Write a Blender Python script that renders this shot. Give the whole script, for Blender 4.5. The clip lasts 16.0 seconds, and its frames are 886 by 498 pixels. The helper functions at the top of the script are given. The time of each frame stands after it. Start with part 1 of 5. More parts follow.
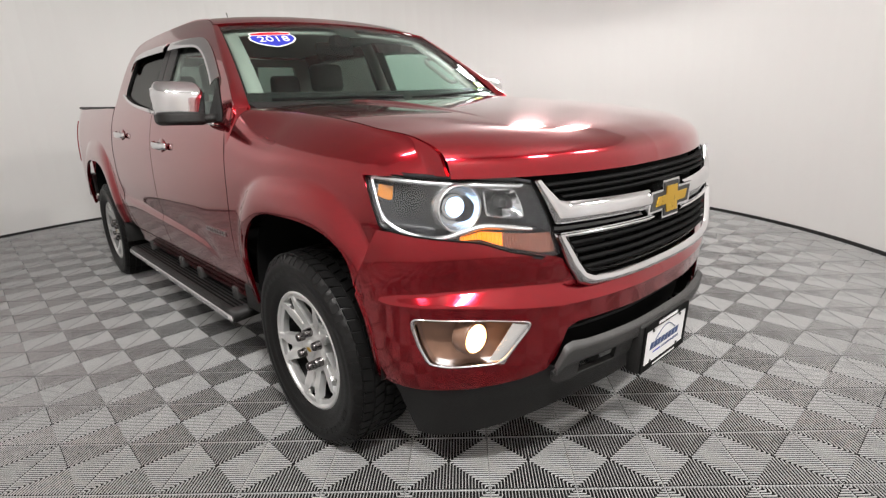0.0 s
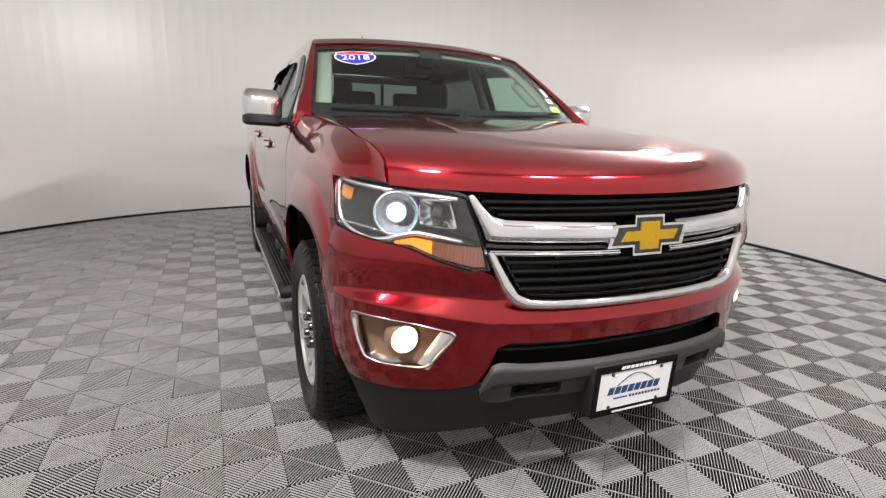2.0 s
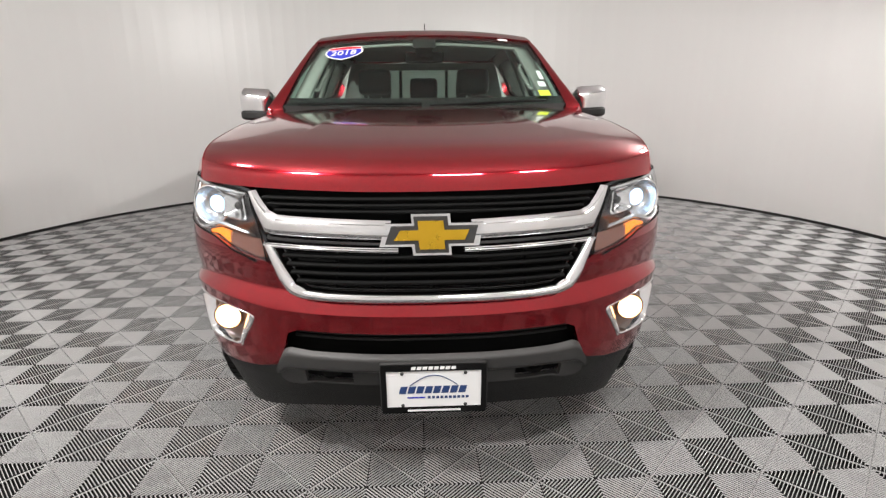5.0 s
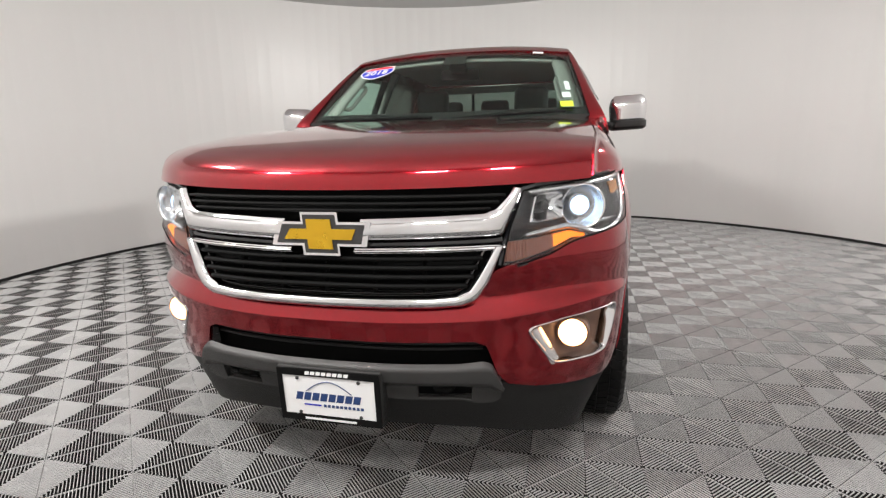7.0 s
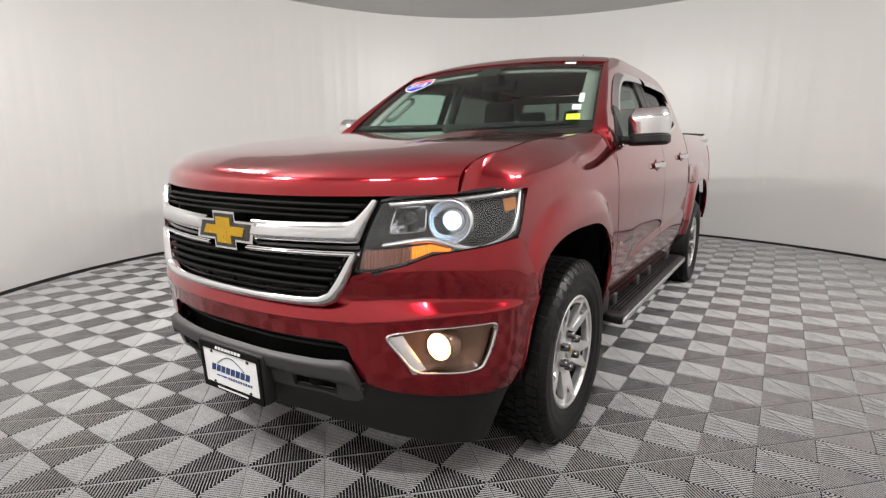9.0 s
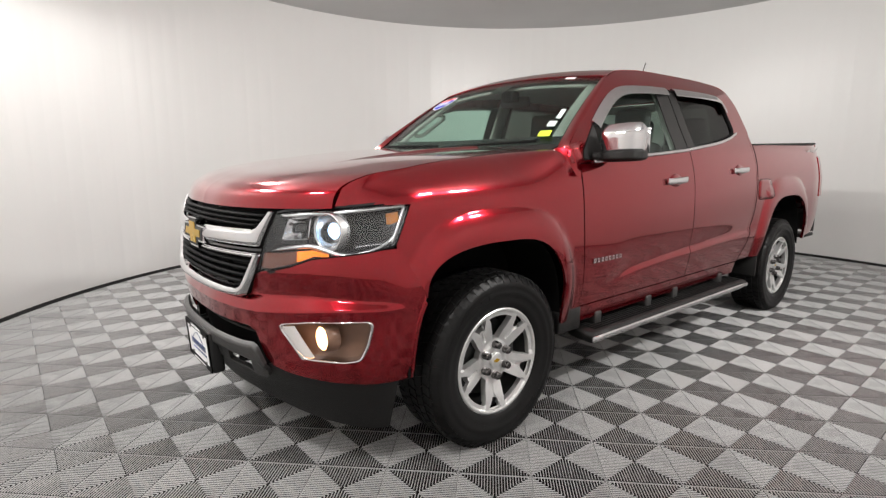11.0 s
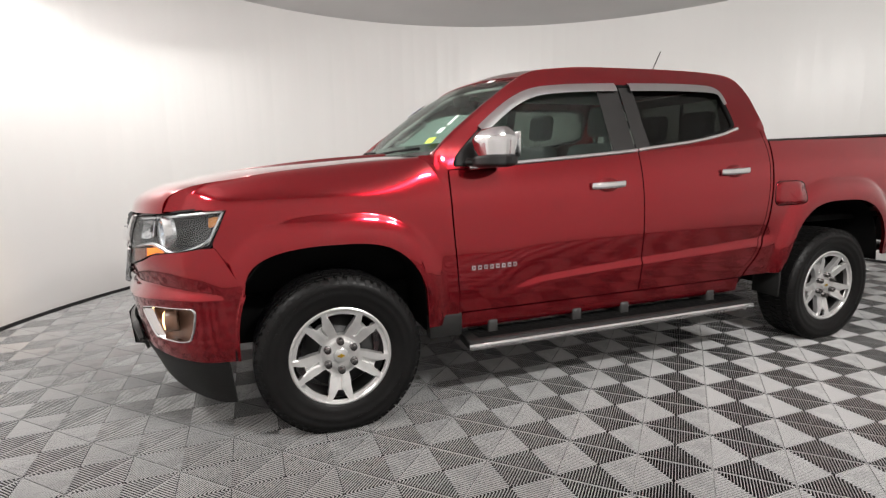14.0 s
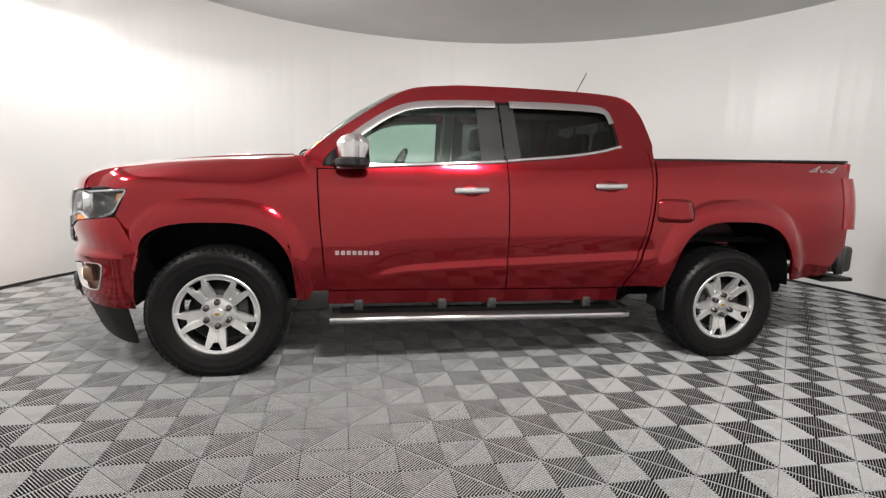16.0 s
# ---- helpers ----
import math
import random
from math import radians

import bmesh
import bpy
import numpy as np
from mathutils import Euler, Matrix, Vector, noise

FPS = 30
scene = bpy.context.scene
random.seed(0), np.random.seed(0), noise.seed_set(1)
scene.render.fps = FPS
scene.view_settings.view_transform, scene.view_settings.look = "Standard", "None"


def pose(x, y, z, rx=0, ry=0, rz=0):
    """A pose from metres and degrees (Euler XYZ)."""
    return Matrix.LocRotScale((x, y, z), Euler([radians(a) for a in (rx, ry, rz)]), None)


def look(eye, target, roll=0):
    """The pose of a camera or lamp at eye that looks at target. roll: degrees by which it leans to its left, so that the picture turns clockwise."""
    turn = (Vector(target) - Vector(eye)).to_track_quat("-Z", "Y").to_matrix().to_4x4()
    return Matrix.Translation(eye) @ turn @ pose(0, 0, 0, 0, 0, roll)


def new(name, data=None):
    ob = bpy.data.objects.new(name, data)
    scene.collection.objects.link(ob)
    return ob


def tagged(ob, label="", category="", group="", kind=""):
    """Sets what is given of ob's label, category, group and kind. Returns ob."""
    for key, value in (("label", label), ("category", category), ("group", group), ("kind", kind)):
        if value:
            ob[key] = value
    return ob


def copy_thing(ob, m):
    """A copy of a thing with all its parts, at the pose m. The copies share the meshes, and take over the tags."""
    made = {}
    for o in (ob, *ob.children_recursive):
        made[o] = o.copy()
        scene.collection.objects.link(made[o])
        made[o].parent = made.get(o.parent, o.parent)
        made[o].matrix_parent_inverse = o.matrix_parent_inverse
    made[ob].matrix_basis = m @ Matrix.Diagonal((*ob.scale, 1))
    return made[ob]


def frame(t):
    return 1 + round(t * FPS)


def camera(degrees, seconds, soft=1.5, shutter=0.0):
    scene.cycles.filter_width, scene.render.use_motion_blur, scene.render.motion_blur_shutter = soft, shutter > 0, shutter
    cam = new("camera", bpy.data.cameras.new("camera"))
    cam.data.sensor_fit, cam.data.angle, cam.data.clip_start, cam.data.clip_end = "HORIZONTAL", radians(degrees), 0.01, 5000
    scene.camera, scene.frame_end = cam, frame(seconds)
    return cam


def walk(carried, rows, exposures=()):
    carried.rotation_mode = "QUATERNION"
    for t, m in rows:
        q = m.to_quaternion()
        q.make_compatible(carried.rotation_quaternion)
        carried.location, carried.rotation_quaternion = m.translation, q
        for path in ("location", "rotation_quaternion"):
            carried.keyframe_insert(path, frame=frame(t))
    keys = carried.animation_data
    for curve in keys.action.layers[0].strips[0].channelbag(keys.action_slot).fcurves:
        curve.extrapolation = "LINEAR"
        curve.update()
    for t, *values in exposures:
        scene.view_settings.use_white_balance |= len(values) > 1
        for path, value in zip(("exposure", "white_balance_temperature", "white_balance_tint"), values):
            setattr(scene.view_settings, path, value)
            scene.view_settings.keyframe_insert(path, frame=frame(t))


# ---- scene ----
cam = camera(80.6, 16.0, soft=1.3)
PATH = [
    (0, (1.717, -1.715, 1.247), (0.284, -0.427, 0.711), -2.8),
    (0.5, (1.883, -1.619, 1.215), (0.33, -0.451, 0.742), -2.7),
    (1, (1.964, -1.509, 1.204), (0.32, -0.443, 0.805), -1.5),
    (1.5, (2.085, -1.369, 1.203), (0.356, -0.431, 0.839), 1.1),
    (2, (2.153, -1.211, 1.207), (0.365, -0.433, 0.766), 1.5),
    (2.5, (2.292, -0.987, 1.218), (0.434, -0.361, 0.821), 0.7),
    (3, (2.333, -0.793, 1.204), (0.439, -0.268, 0.832), 1.3),
    (3.5, (2.365, -0.607, 1.229), (0.449, -0.17, 0.859), 2.2),
    (4, (2.45, -0.371, 1.268), (0.522, -0.051, 0.842), 0.7),
    (4.5, (2.482, -0.191, 1.312), (0.549, -0.005, 0.836), -1.3),
    (4.7, (2.472, -0.124, 1.301), (0.543, 0.017, 0.796), -1.0),
    (6.8, (2.33, 0.623, 1.157), (0.413, 0.2, 0.775), -1.2),
    (7, (2.304, 0.702, 1.156), (0.402, 0.224, 0.762), -1.3),
    (7.5, (2.299, 0.974, 1.185), (0.446, 0.327, 0.8), -0.7),
    (8, (2.232, 1.178, 1.159), (0.437, 0.366, 0.818), -1.2),
    (8.2, (2.187, 1.262, 1.158), (0.418, 0.4, 0.802), -0.9),
    (10.3, (1.719, 2.074, 1.194), (0.326, 0.682, 0.847), 0.2),
    (10.5, (1.672, 2.178, 1.187), (0.323, 0.746, 0.825), -0.1),
    (11, (1.543, 2.382, 1.221), (0.286, 0.864, 0.879), 0.2),
    (11.5, (1.295, 2.472, 1.204), (0.102, 0.909, 0.84), -0.8),
    (12, (1.094, 2.578, 1.215), (-0.002, 0.953, 0.822), -1.1),
    (12.5, (0.937, 2.769, 1.22), (-0.044, 1.063, 0.863), -1.7),
    (13, (0.744, 2.896, 1.219), (-0.134, 1.132, 0.877), -2.1),
    (13.5, (0.542, 3.021, 1.252), (-0.219, 1.202, 0.917), -1.5),
    (14, (0.336, 3.208, 1.255), (-0.339, 1.357, 0.913), -1.1),
    (14.5, (0.115, 3.345, 1.239), (-0.541, 1.488, 0.893), 0.2),
    (15, (-0.129, 3.513, 1.258), (-0.708, 1.626, 0.941), 1.7),
    (15.5, (-0.402, 3.817, 1.277), (-0.844, 1.891, 0.971), 2.0),
    (16, (-0.687, 3.933, 1.227), (-1.069, 1.994, 0.92), 2.0),
]
walk(cam, [(t, look(eye, target, roll)) for t, eye, target, roll in PATH])

# ---- light ----
ROOM_X, ROOM_Y, ROOM_R, ROOM_H = -1.88, -0.01, 4.43, 3.25
world = bpy.data.worlds.new("world")
world.use_nodes = True
world.node_tree.nodes["Background"].inputs[0].default_value = (0.8, 0.85, 1.0, 1)
world.node_tree.nodes["Background"].inputs[1].default_value = 0.06
scene.world = world


def area_lamp(name, m, sx, sy, watts, colour=(1, 0.972, 0.945)):
    d = bpy.data.lights.new(name, "AREA")
    d.shape, d.size, d.size_y, d.energy, d.color = "RECTANGLE", sx, sy, watts, colour
    ob = new(name, d)
    ob.matrix_world = m
    return ob


# booth lamps high on the wall, in front of and beside the truck: bearing, reach, height, watts, aim along the bearing
for deg, r, z, watts, aim in ((-46, 3.7, 3.13, 46, 1.6), (-24, 4.2, 2.95, 100, 0.6), (5, 4.22, 2.85, 28, 0.6), (20, 4.2, 2.85, 32, 0.6), (80, 3.7, 3.12, 70, 0.3), (94, 3.7, 3.12, 70, 0.3)):
    a = radians(deg)
    eye = (ROOM_X + r * math.cos(a), ROOM_Y + r * math.sin(a), z)
    area_lamp("booth_light", look(eye, (ROOM_X + aim * math.cos(a), ROOM_Y + aim * math.sin(a), 0.6)), 0.42, 0.14, watts)

def spot_lamp(name, eye, target, watts, degrees, colour, size=0.03, blend=0.6):
    d = bpy.data.lights.new(name, "SPOT")
    d.energy, d.color, d.spot_size, d.spot_blend, d.shadow_soft_size = watts, colour, radians(degrees), blend, size
    ob = new(name, d)
    ob.matrix_world = look(eye, target)
    return ob


# the truck's own lamps, which are on
for y in (-1, 1):
    spot_lamp("headlamp_beam", (0.80, y * 0.755, 0.965), (2.45, y * 0.80, 0.75), 22, 55, (0.86, 0.93, 1.0))
    spot_lamp("fog_beam", (0.82, y * 0.74, 0.58), (2.45, y * 1.2, 0.40), 9, 60, (1.0, 0.62, 0.35))


# ---- materials ----
def mat(name, colour, rough=0.5, metal=0.0, coat=0.0, vary=0.0, scale=8.0, bump=0.0, bump_scale=60.0, rand=0.0, flakes=0.0, spec=0.5):
    """A principled material with soft stains (vary at scale), fine relief and a little chance from piece to piece."""
    m = bpy.data.materials.new(name)
    m.use_nodes = True
    nt = m.node_tree
    b = nt.nodes["Principled BSDF"]
    b.inputs["Base Color"].default_value = (*colour, 1)
    b.inputs["Roughness"].default_value = rough
    b.inputs["Metallic"].default_value = metal
    b.inputs["Coat Weight"].default_value = coat
    b.inputs["Coat Roughness"].default_value = 0.03
    b.inputs["Coat IOR"].default_value = 1.5
    b.inputs["Specular IOR Level"].default_value = spec
    if vary or rand:
        tc = nt.nodes.new("ShaderNodeTexCoord")
        no = nt.nodes.new("ShaderNodeTexNoise")
        no.inputs["Scale"].default_value, no.inputs["Detail"].default_value = scale, 6
        nt.links.new(tc.outputs["Object"], no.inputs["Vector"])
        oi = nt.nodes.new("ShaderNodeObjectInfo")
        mr = nt.nodes.new("ShaderNodeMapRange")
        mr.inputs["To Min"].default_value, mr.inputs["To Max"].default_value = 1 - vary, 1 + vary
        mr.inputs["From Min"].default_value, mr.inputs["From Max"].default_value = 0.3, 0.7
        nt.links.new(no.outputs["Fac"], mr.inputs["Value"])
        mr2 = nt.nodes.new("ShaderNodeMapRange")
        mr2.inputs["To Min"].default_value, mr2.inputs["To Max"].default_value = 1 - rand, 1 + rand
        nt.links.new(oi.outputs["Random"], mr2.inputs["Value"])
        mu = nt.nodes.new("ShaderNodeMath")
        mu.operation = "MULTIPLY"
        nt.links.new(mr.outputs[0], mu.inputs[0])
        nt.links.new(mr2.outputs[0], mu.inputs[1])
        hs = nt.nodes.new("ShaderNodeHueSaturation")
        hs.inputs["Color"].default_value = (*colour, 1)
        nt.links.new(mu.outputs[0], hs.inputs["Value"])
        nt.links.new(hs.outputs["Color"], b.inputs["Base Color"])
        ro = nt.nodes.new("ShaderNodeMapRange")
        ro.inputs["To Min"].default_value, ro.inputs["To Max"].default_value = rough * 0.85, min(1, rough * 1.15)
        nt.links.new(no.outputs["Fac"], ro.inputs["Value"])
        nt.links.new(ro.outputs[0], b.inputs["Roughness"])
    if bump:
        tc2 = nt.nodes.new("ShaderNodeTexCoord")
        n2 = nt.nodes.new("ShaderNodeTexNoise")
        n2.inputs["Scale"].default_value, n2.inputs["Detail"].default_value = bump_scale, 4
        nt.links.new(tc2.outputs["Object"], n2.inputs["Vector"])
        bp = nt.nodes.new("ShaderNodeBump")
        bp.inputs["Strength"].default_value, bp.inputs["Distance"].default_value = bump, 0.004
        nt.links.new(n2.outputs["Fac"], bp.inputs["Height"])
        nt.links.new(bp.outputs["Normal"], b.inputs["Normal"])
    if flakes:
        tc3 = nt.nodes.new("ShaderNodeTexCoord")
        vo = nt.nodes.new("ShaderNodeTexVoronoi")
        vo.inputs["Scale"].default_value = 1400
        nt.links.new(tc3.outputs["Object"], vo.inputs["Vector"])
        mx = nt.nodes.new("ShaderNodeMix")
        mx.data_type = "RGBA"
        mx.inputs["A"].default_value = (*[c * (1 - flakes) for c in colour], 1)
        mx.inputs["B"].default_value = (*[min(1, c * (1 + flakes)) for c in colour], 1)
        sp = nt.nodes.new("ShaderNodeSeparateColor")
        nt.links.new(vo.outputs["Color"], sp.inputs[0])
        nt.links.new(sp.outputs[0], mx.inputs["Factor"])
        nt.links.new(mx.outputs["Result"], b.inputs["Base Color"])
    return m


def glass(name, tint, gloss_rough=0.0):
    m = bpy.data.materials.new(name)
    m.use_nodes = True
    nt = m.node_tree
    nt.nodes.clear()
    out = nt.nodes.new("ShaderNodeOutputMaterial")
    mix = nt.nodes.new("ShaderNodeMixShader")
    tr = nt.nodes.new("ShaderNodeBsdfTransparent")
    gl = nt.nodes.new("ShaderNodeBsdfGlossy")
    lw = nt.nodes.new("ShaderNodeLayerWeight")
    lw.inputs["Blend"].default_value = 0.5
    pw = nt.nodes.new("ShaderNodeMath")
    pw.operation = "POWER"
    pw.inputs[1].default_value = 5.0
    fr = nt.nodes.new("ShaderNodeMath")
    fr.operation = "MULTIPLY_ADD"
    fr.inputs[1].default_value, fr.inputs[2].default_value = 0.5, 0.04
    nt.links.new(lw.outputs["Facing"], pw.inputs[0])
    nt.links.new(pw.outputs[0], fr.inputs[0])
    tr.inputs["Color"].default_value = (*tint, 1)
    gl.inputs["Roughness"].default_value = gloss_rough
    nt.links.new(fr.outputs[0], mix.inputs[0])
    nt.links.new(tr.outputs[0], mix.inputs[1])
    nt.links.new(gl.outputs[0], mix.inputs[2])
    nt.links.new(mix.outputs[0], out.inputs[0])
    return m


def glow(name, colour, strength):
    m = bpy.data.materials.new(name)
    m.use_nodes = True
    b = m.node_tree.nodes["Principled BSDF"]
    b.inputs["Base Color"].default_value = (*colour, 1)
    b.inputs["Emission Color"].default_value = (*colour, 1)
    b.inputs["Emission Strength"].default_value = strength
    return m


M_TILE = mat("tile_plastic", (0.42, 0.421, 0.418), 0.28, vary=0.06, scale=2.0, rand=0.04, bump=0.1, bump_scale=400)
# black subfloor; also painted on the ribs' lower sides as shade in the gaps
M_SUB_SHADE = mat("subfloor_and_gap_shade", (0.008, 0.008, 0.008), 0.95, vary=0.2, scale=5)
M_WALL = mat("wall_vinyl", (0.78, 0.775, 0.76), 0.30, vary=0.015, scale=0.6)
wn = M_WALL.node_tree
w_map, w_co = wn.nodes.new("ShaderNodeMapping"), wn.nodes.new("ShaderNodeTexCoord")
w_map.inputs["Scale"].default_value = (1.6, 1.6, 0.10)
w_noise = wn.nodes.new("ShaderNodeTexNoise")
w_noise.inputs["Scale"].default_value, w_noise.inputs["Detail"].default_value = 1.4, 2
w_bump = wn.nodes.new("ShaderNodeBump")
w_bump.inputs["Strength"].default_value, w_bump.inputs["Distance"].default_value = 0.5, 0.03
wn.links.new(w_co.outputs["Object"], w_map.inputs["Vector"])
wn.links.new(w_map.outputs[0], w_noise.inputs["Vector"])
wn.links.new(w_noise.outputs["Fac"], w_bump.inputs["Height"])
wn.links.new(w_bump.outputs["Normal"], wn.nodes["Principled BSDF"].inputs["Normal"])
M_CEIL = mat("ceiling_paint", (0.68, 0.68, 0.675), 0.9, vary=0.03, scale=1)
M_BLACK = mat("black_strip", (0.012, 0.012, 0.012), 0.6, vary=0.2, scale=10)
M_RED = mat("red_metallic_paint", (0.315, 0.002, 0.010), 0.13, 0.9, 1.0, flakes=0.3)
M_CHROME = mat("chrome", (0.82, 0.82, 0.83), 0.06, 1.0)
M_SATIN = mat("satin_chrome", (0.74, 0.74, 0.75), 0.07, 1.0, vary=0.03, scale=20)
M_ALLOY = mat("alloy", (0.80, 0.80, 0.79), 0.30, 0.75, vary=0.04, scale=30)
M_DKALLOY = mat("dark_alloy", (0.055, 0.055, 0.055), 0.5, 0.6, vary=0.2, scale=15)
M_PLASTIC = mat("dark_grey_plastic", (0.015, 0.0147, 0.0143), 0.5, vary=0.12, scale=6, bump=0.25, bump_scale=700, spec=0.3)
M_GREYPL = mat("mid_grey_plastic", (0.033, 0.0322, 0.0315), 0.42, vary=0.08, scale=6, bump=0.25, bump_scale=700)
M_PILLAR = mat("pillar_plastic", (0.022, 0.021, 0.0205), 0.35, vary=0.1, scale=6, spec=0.22)
M_GLOSSBLK = mat("gloss_black", (0.010, 0.010, 0.011), 0.12, 0, 0.6)
M_MATBLK = mat("matt_black", (0.006, 0.006, 0.006), 0.7, vary=0.2, scale=5, spec=0.08)
M_RUBBER = mat("tyre_rubber", (0.007, 0.0068, 0.0068), 0.4, vary=0.15, scale=18, bump=0.15, bump_scale=250, spec=0.22)
M_GOLD = mat("gold_badge", (0.66, 0.40, 0.03), 0.28, 0.85, vary=0.04, scale=20)
M_AMBER = mat("amber_lens", (0.46, 0.17, 0.025), 0.15, 0, 1.0, vary=0.1, scale=60)
M_DULLTURN = mat("dull_turn_lens", (0.22, 0.085, 0.058), 0.2, 0, 1.0, vary=0.15, scale=80)
# dark plastic lightened to orange-brown: the fog lamp's warm light painted in
M_FOGPOCKET_LIT = mat("fog_pocket_plastic_warm_lit", (0.19, 0.105, 0.07), 0.3, vary=0.1, scale=20)
M_HOUSING = mat("lamp_housing", (0.014, 0.015, 0.018), 0.25, 0.2, 0.4, vary=0.1, scale=20)
M_TAIL = mat("red_lens", (0.30, 0.006, 0.010), 0.08, 0, 1.0)
M_TRIM = mat("interior_grey", (0.30, 0.292, 0.275), 0.7, vary=0.08, scale=8)
M_SEAT = mat("seat_cloth", (0.05, 0.05, 0.052), 0.85, vary=0.2, scale=25, bump=0.3, bump_scale=300)
M_WHITE = mat("white_print", (0.80, 0.80, 0.80), 0.7, spec=0.15)
M_BLUE = mat("blue_print", (0.03, 0.04, 0.42), 0.7, spec=0.15)
M_NAVY = mat("navy_print", (0.02, 0.05, 0.16), 0.4)
M_REDPR = mat("red_print", (0.65, 0.02, 0.04), 0.7, spec=0.15)
M_LIME = mat("lime_label", (0.55, 0.75, 0.05), 0.5)
M_LABELGN = mat("pale_label", (0.62, 0.76, 0.70), 0.5)
M_BRONZE = mat("lug_chrome", (0.16, 0.15, 0.15), 0.2, 1.0)
M_SILVER = mat("silver_paint", (0.74, 0.745, 0.75), 0.24, 0.9)
M_MIRROR = mat("mirror_glass", (0.85, 0.86, 0.87), 0.01, 1.0)
M_GLASS = glass("clear_green_glass", (0.80, 0.905, 0.86))
M_TINT = glass("privacy_glass", (0.36, 0.375, 0.36))
M_LENS = glass("lamp_lens", (0.96, 0.97, 0.975))
M_BEAM = glow("headlamp_glow", (0.40, 0.65, 1.0), 4.5)
M_FOG = glow("fog_lamp_glow", (1.0, 0.52, 0.22), 6.5)
M_TURNON = glow("turn_lamp_glow", (1.0, 0.27, 0.02), 0.8)


def mesh_of(name, bm, *mats, smooth=False):
    me = bpy.data.meshes.new(name)
    bmesh.ops.recalc_face_normals(bm, faces=bm.faces)
    bm.to_mesh(me)
    bm.free()
    for m in mats:
        me.materials.append(m)
    if smooth:
        me.polygons.foreach_set("use_smooth", [True] * len(me.polygons))
    return me


# ---- setting ----
TILE, TURN = 0.286, radians(45.3)
TILE_O = Vector((0.0954, -0.0418))
RIBS, RIB_W, RIB_H, BAR_H = 26, 0.0031, 0.020, 0.0040


def rib(c, a0, a1, w, v, f, along_y, top=0.0):
    """A rib with a rounded top along the line at c, from a0 to a1; its ends have corners of their own."""
    n = len(v)
    sec = ((-w - 0.0003, -RIB_H), (-w, top - BAR_H), (-0.88 * w, top - 0.0011), (-0.45 * w, top - 0.0002), (0.45 * w, top - 0.0002), (0.88 * w, top - 0.0011), (w, top - BAR_H), (w + 0.0003, -RIB_H))
    for a in (a0, a1, a0, a1):
        v += [(c + s, a, z) if along_y else (a, c + s, z) for s, z in sec]
    order = (0, 1, 9, 8) if along_y else (8, 9, 1, 0)
    f += [tuple(n + k + q for q in order) for k in range(7)]
    f += [tuple(n + 16 + k for k in range(7, -1, -1)), tuple(n + 24 + k for k in range(8))]


# grey bars, face by face of one rib; lower sides and ends are black, gap shade put into the colour; only the bars are
# smooth
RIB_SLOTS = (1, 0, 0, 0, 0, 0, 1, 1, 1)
RIB_ROUND = (False, True, True, True, True, True, False, False, False)


def tile_shape():
    """One ribbed floor tile round its centre: in each quarter the ribs run square to the tile's edge."""
    v, f = [], []
    h, p, w = TILE / 2 - 0.0005, TILE / RIBS, RIB_W / 2
    e = 0.0016
    for k in range(RIBS):
        c = -TILE / 2 + (k + 0.5) * p
        a = abs(c) + w * 0.6
        if a < h - e:
            rib(c, a, h - e, w, v, f, True)
            rib(c, -h + e, -a, w, v, f, True)
            rib(c, a, h - e, w, v, f, False)
            rib(c, -h + e, -a, w, v, f, False)
    for s in (-1, 1):
        rib(s * (h - e / 2), -h, h, e / 2, v, f, True, -0.0045)
        rib(s * (h - e / 2), -h + e, h - e, e / 2, v, f, False, -0.0045)
    return v, f


bm = bmesh.new()
bmesh.ops.create_circle(bm, cap_ends=True, radius=ROOM_R + 0.4, segments=96)
floor = new("floor", mesh_of("floor", bm, M_SUB_SHADE))
floor.location = (ROOM_X, ROOM_Y, -RIB_H - 0.002)
tagged(floor, "grey ribbed plastic floor tiles laid diagonally", "floor", kind="structure")

tv, tf = tile_shape()
tile_mesh = bpy.data.meshes.new("floor_tile")
tile_mesh.from_pydata(tv, [], tf)
tile_mesh.materials.append(M_TILE)
tile_mesh.materials.append(M_SUB_SHADE)
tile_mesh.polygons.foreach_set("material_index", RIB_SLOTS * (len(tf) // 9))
tile_mesh.polygons.foreach_set("use_smooth", RIB_ROUND * (len(tf) // 9))
spots = []
ca, sa = math.cos(TURN), math.sin(TURN)
for i in range(-40, 41):
    for j in range(-40, 41):
        u, w = (i + 0.5) * TILE, (j + 0.5) * TILE
        x, y = TILE_O.x + u * ca - w * sa, TILE_O.y + u * sa + w * ca
        if math.hypot(x - ROOM_X, y - ROOM_Y) < ROOM_R + 0.2:
            spots.append((math.hypot((x + 0.4) * 0.8, y - 0.6), x, y))
spots.sort()
rest_v, rest_f = [], []
tva = np.array(tv) @ np.array([[ca, sa, 0], [-sa, ca, 0], [0, 0, 1]])
for n, (d, x, y) in enumerate(spots):
    if n < 300:
        ob = new("floor_tile", tile_mesh)
        ob.parent = floor
        ob.location = (x - ROOM_X, y - ROOM_Y, RIB_H + 0.002)
        ob.rotation_euler = (0, 0, TURN)
    else:
        b0 = len(rest_v) * len(tv)
        rest_v.append(tva + np.array((x - ROOM_X, y - ROOM_Y, RIB_H + 0.002)))
        rest_f += [tuple(b0 + q for q in face) for face in tf]
me = bpy.data.meshes.new("floor_tiles_far")
me.from_pydata(np.concatenate(rest_v).tolist(), [], rest_f)
me.materials.append(M_TILE)
me.materials.append(M_SUB_SHADE)
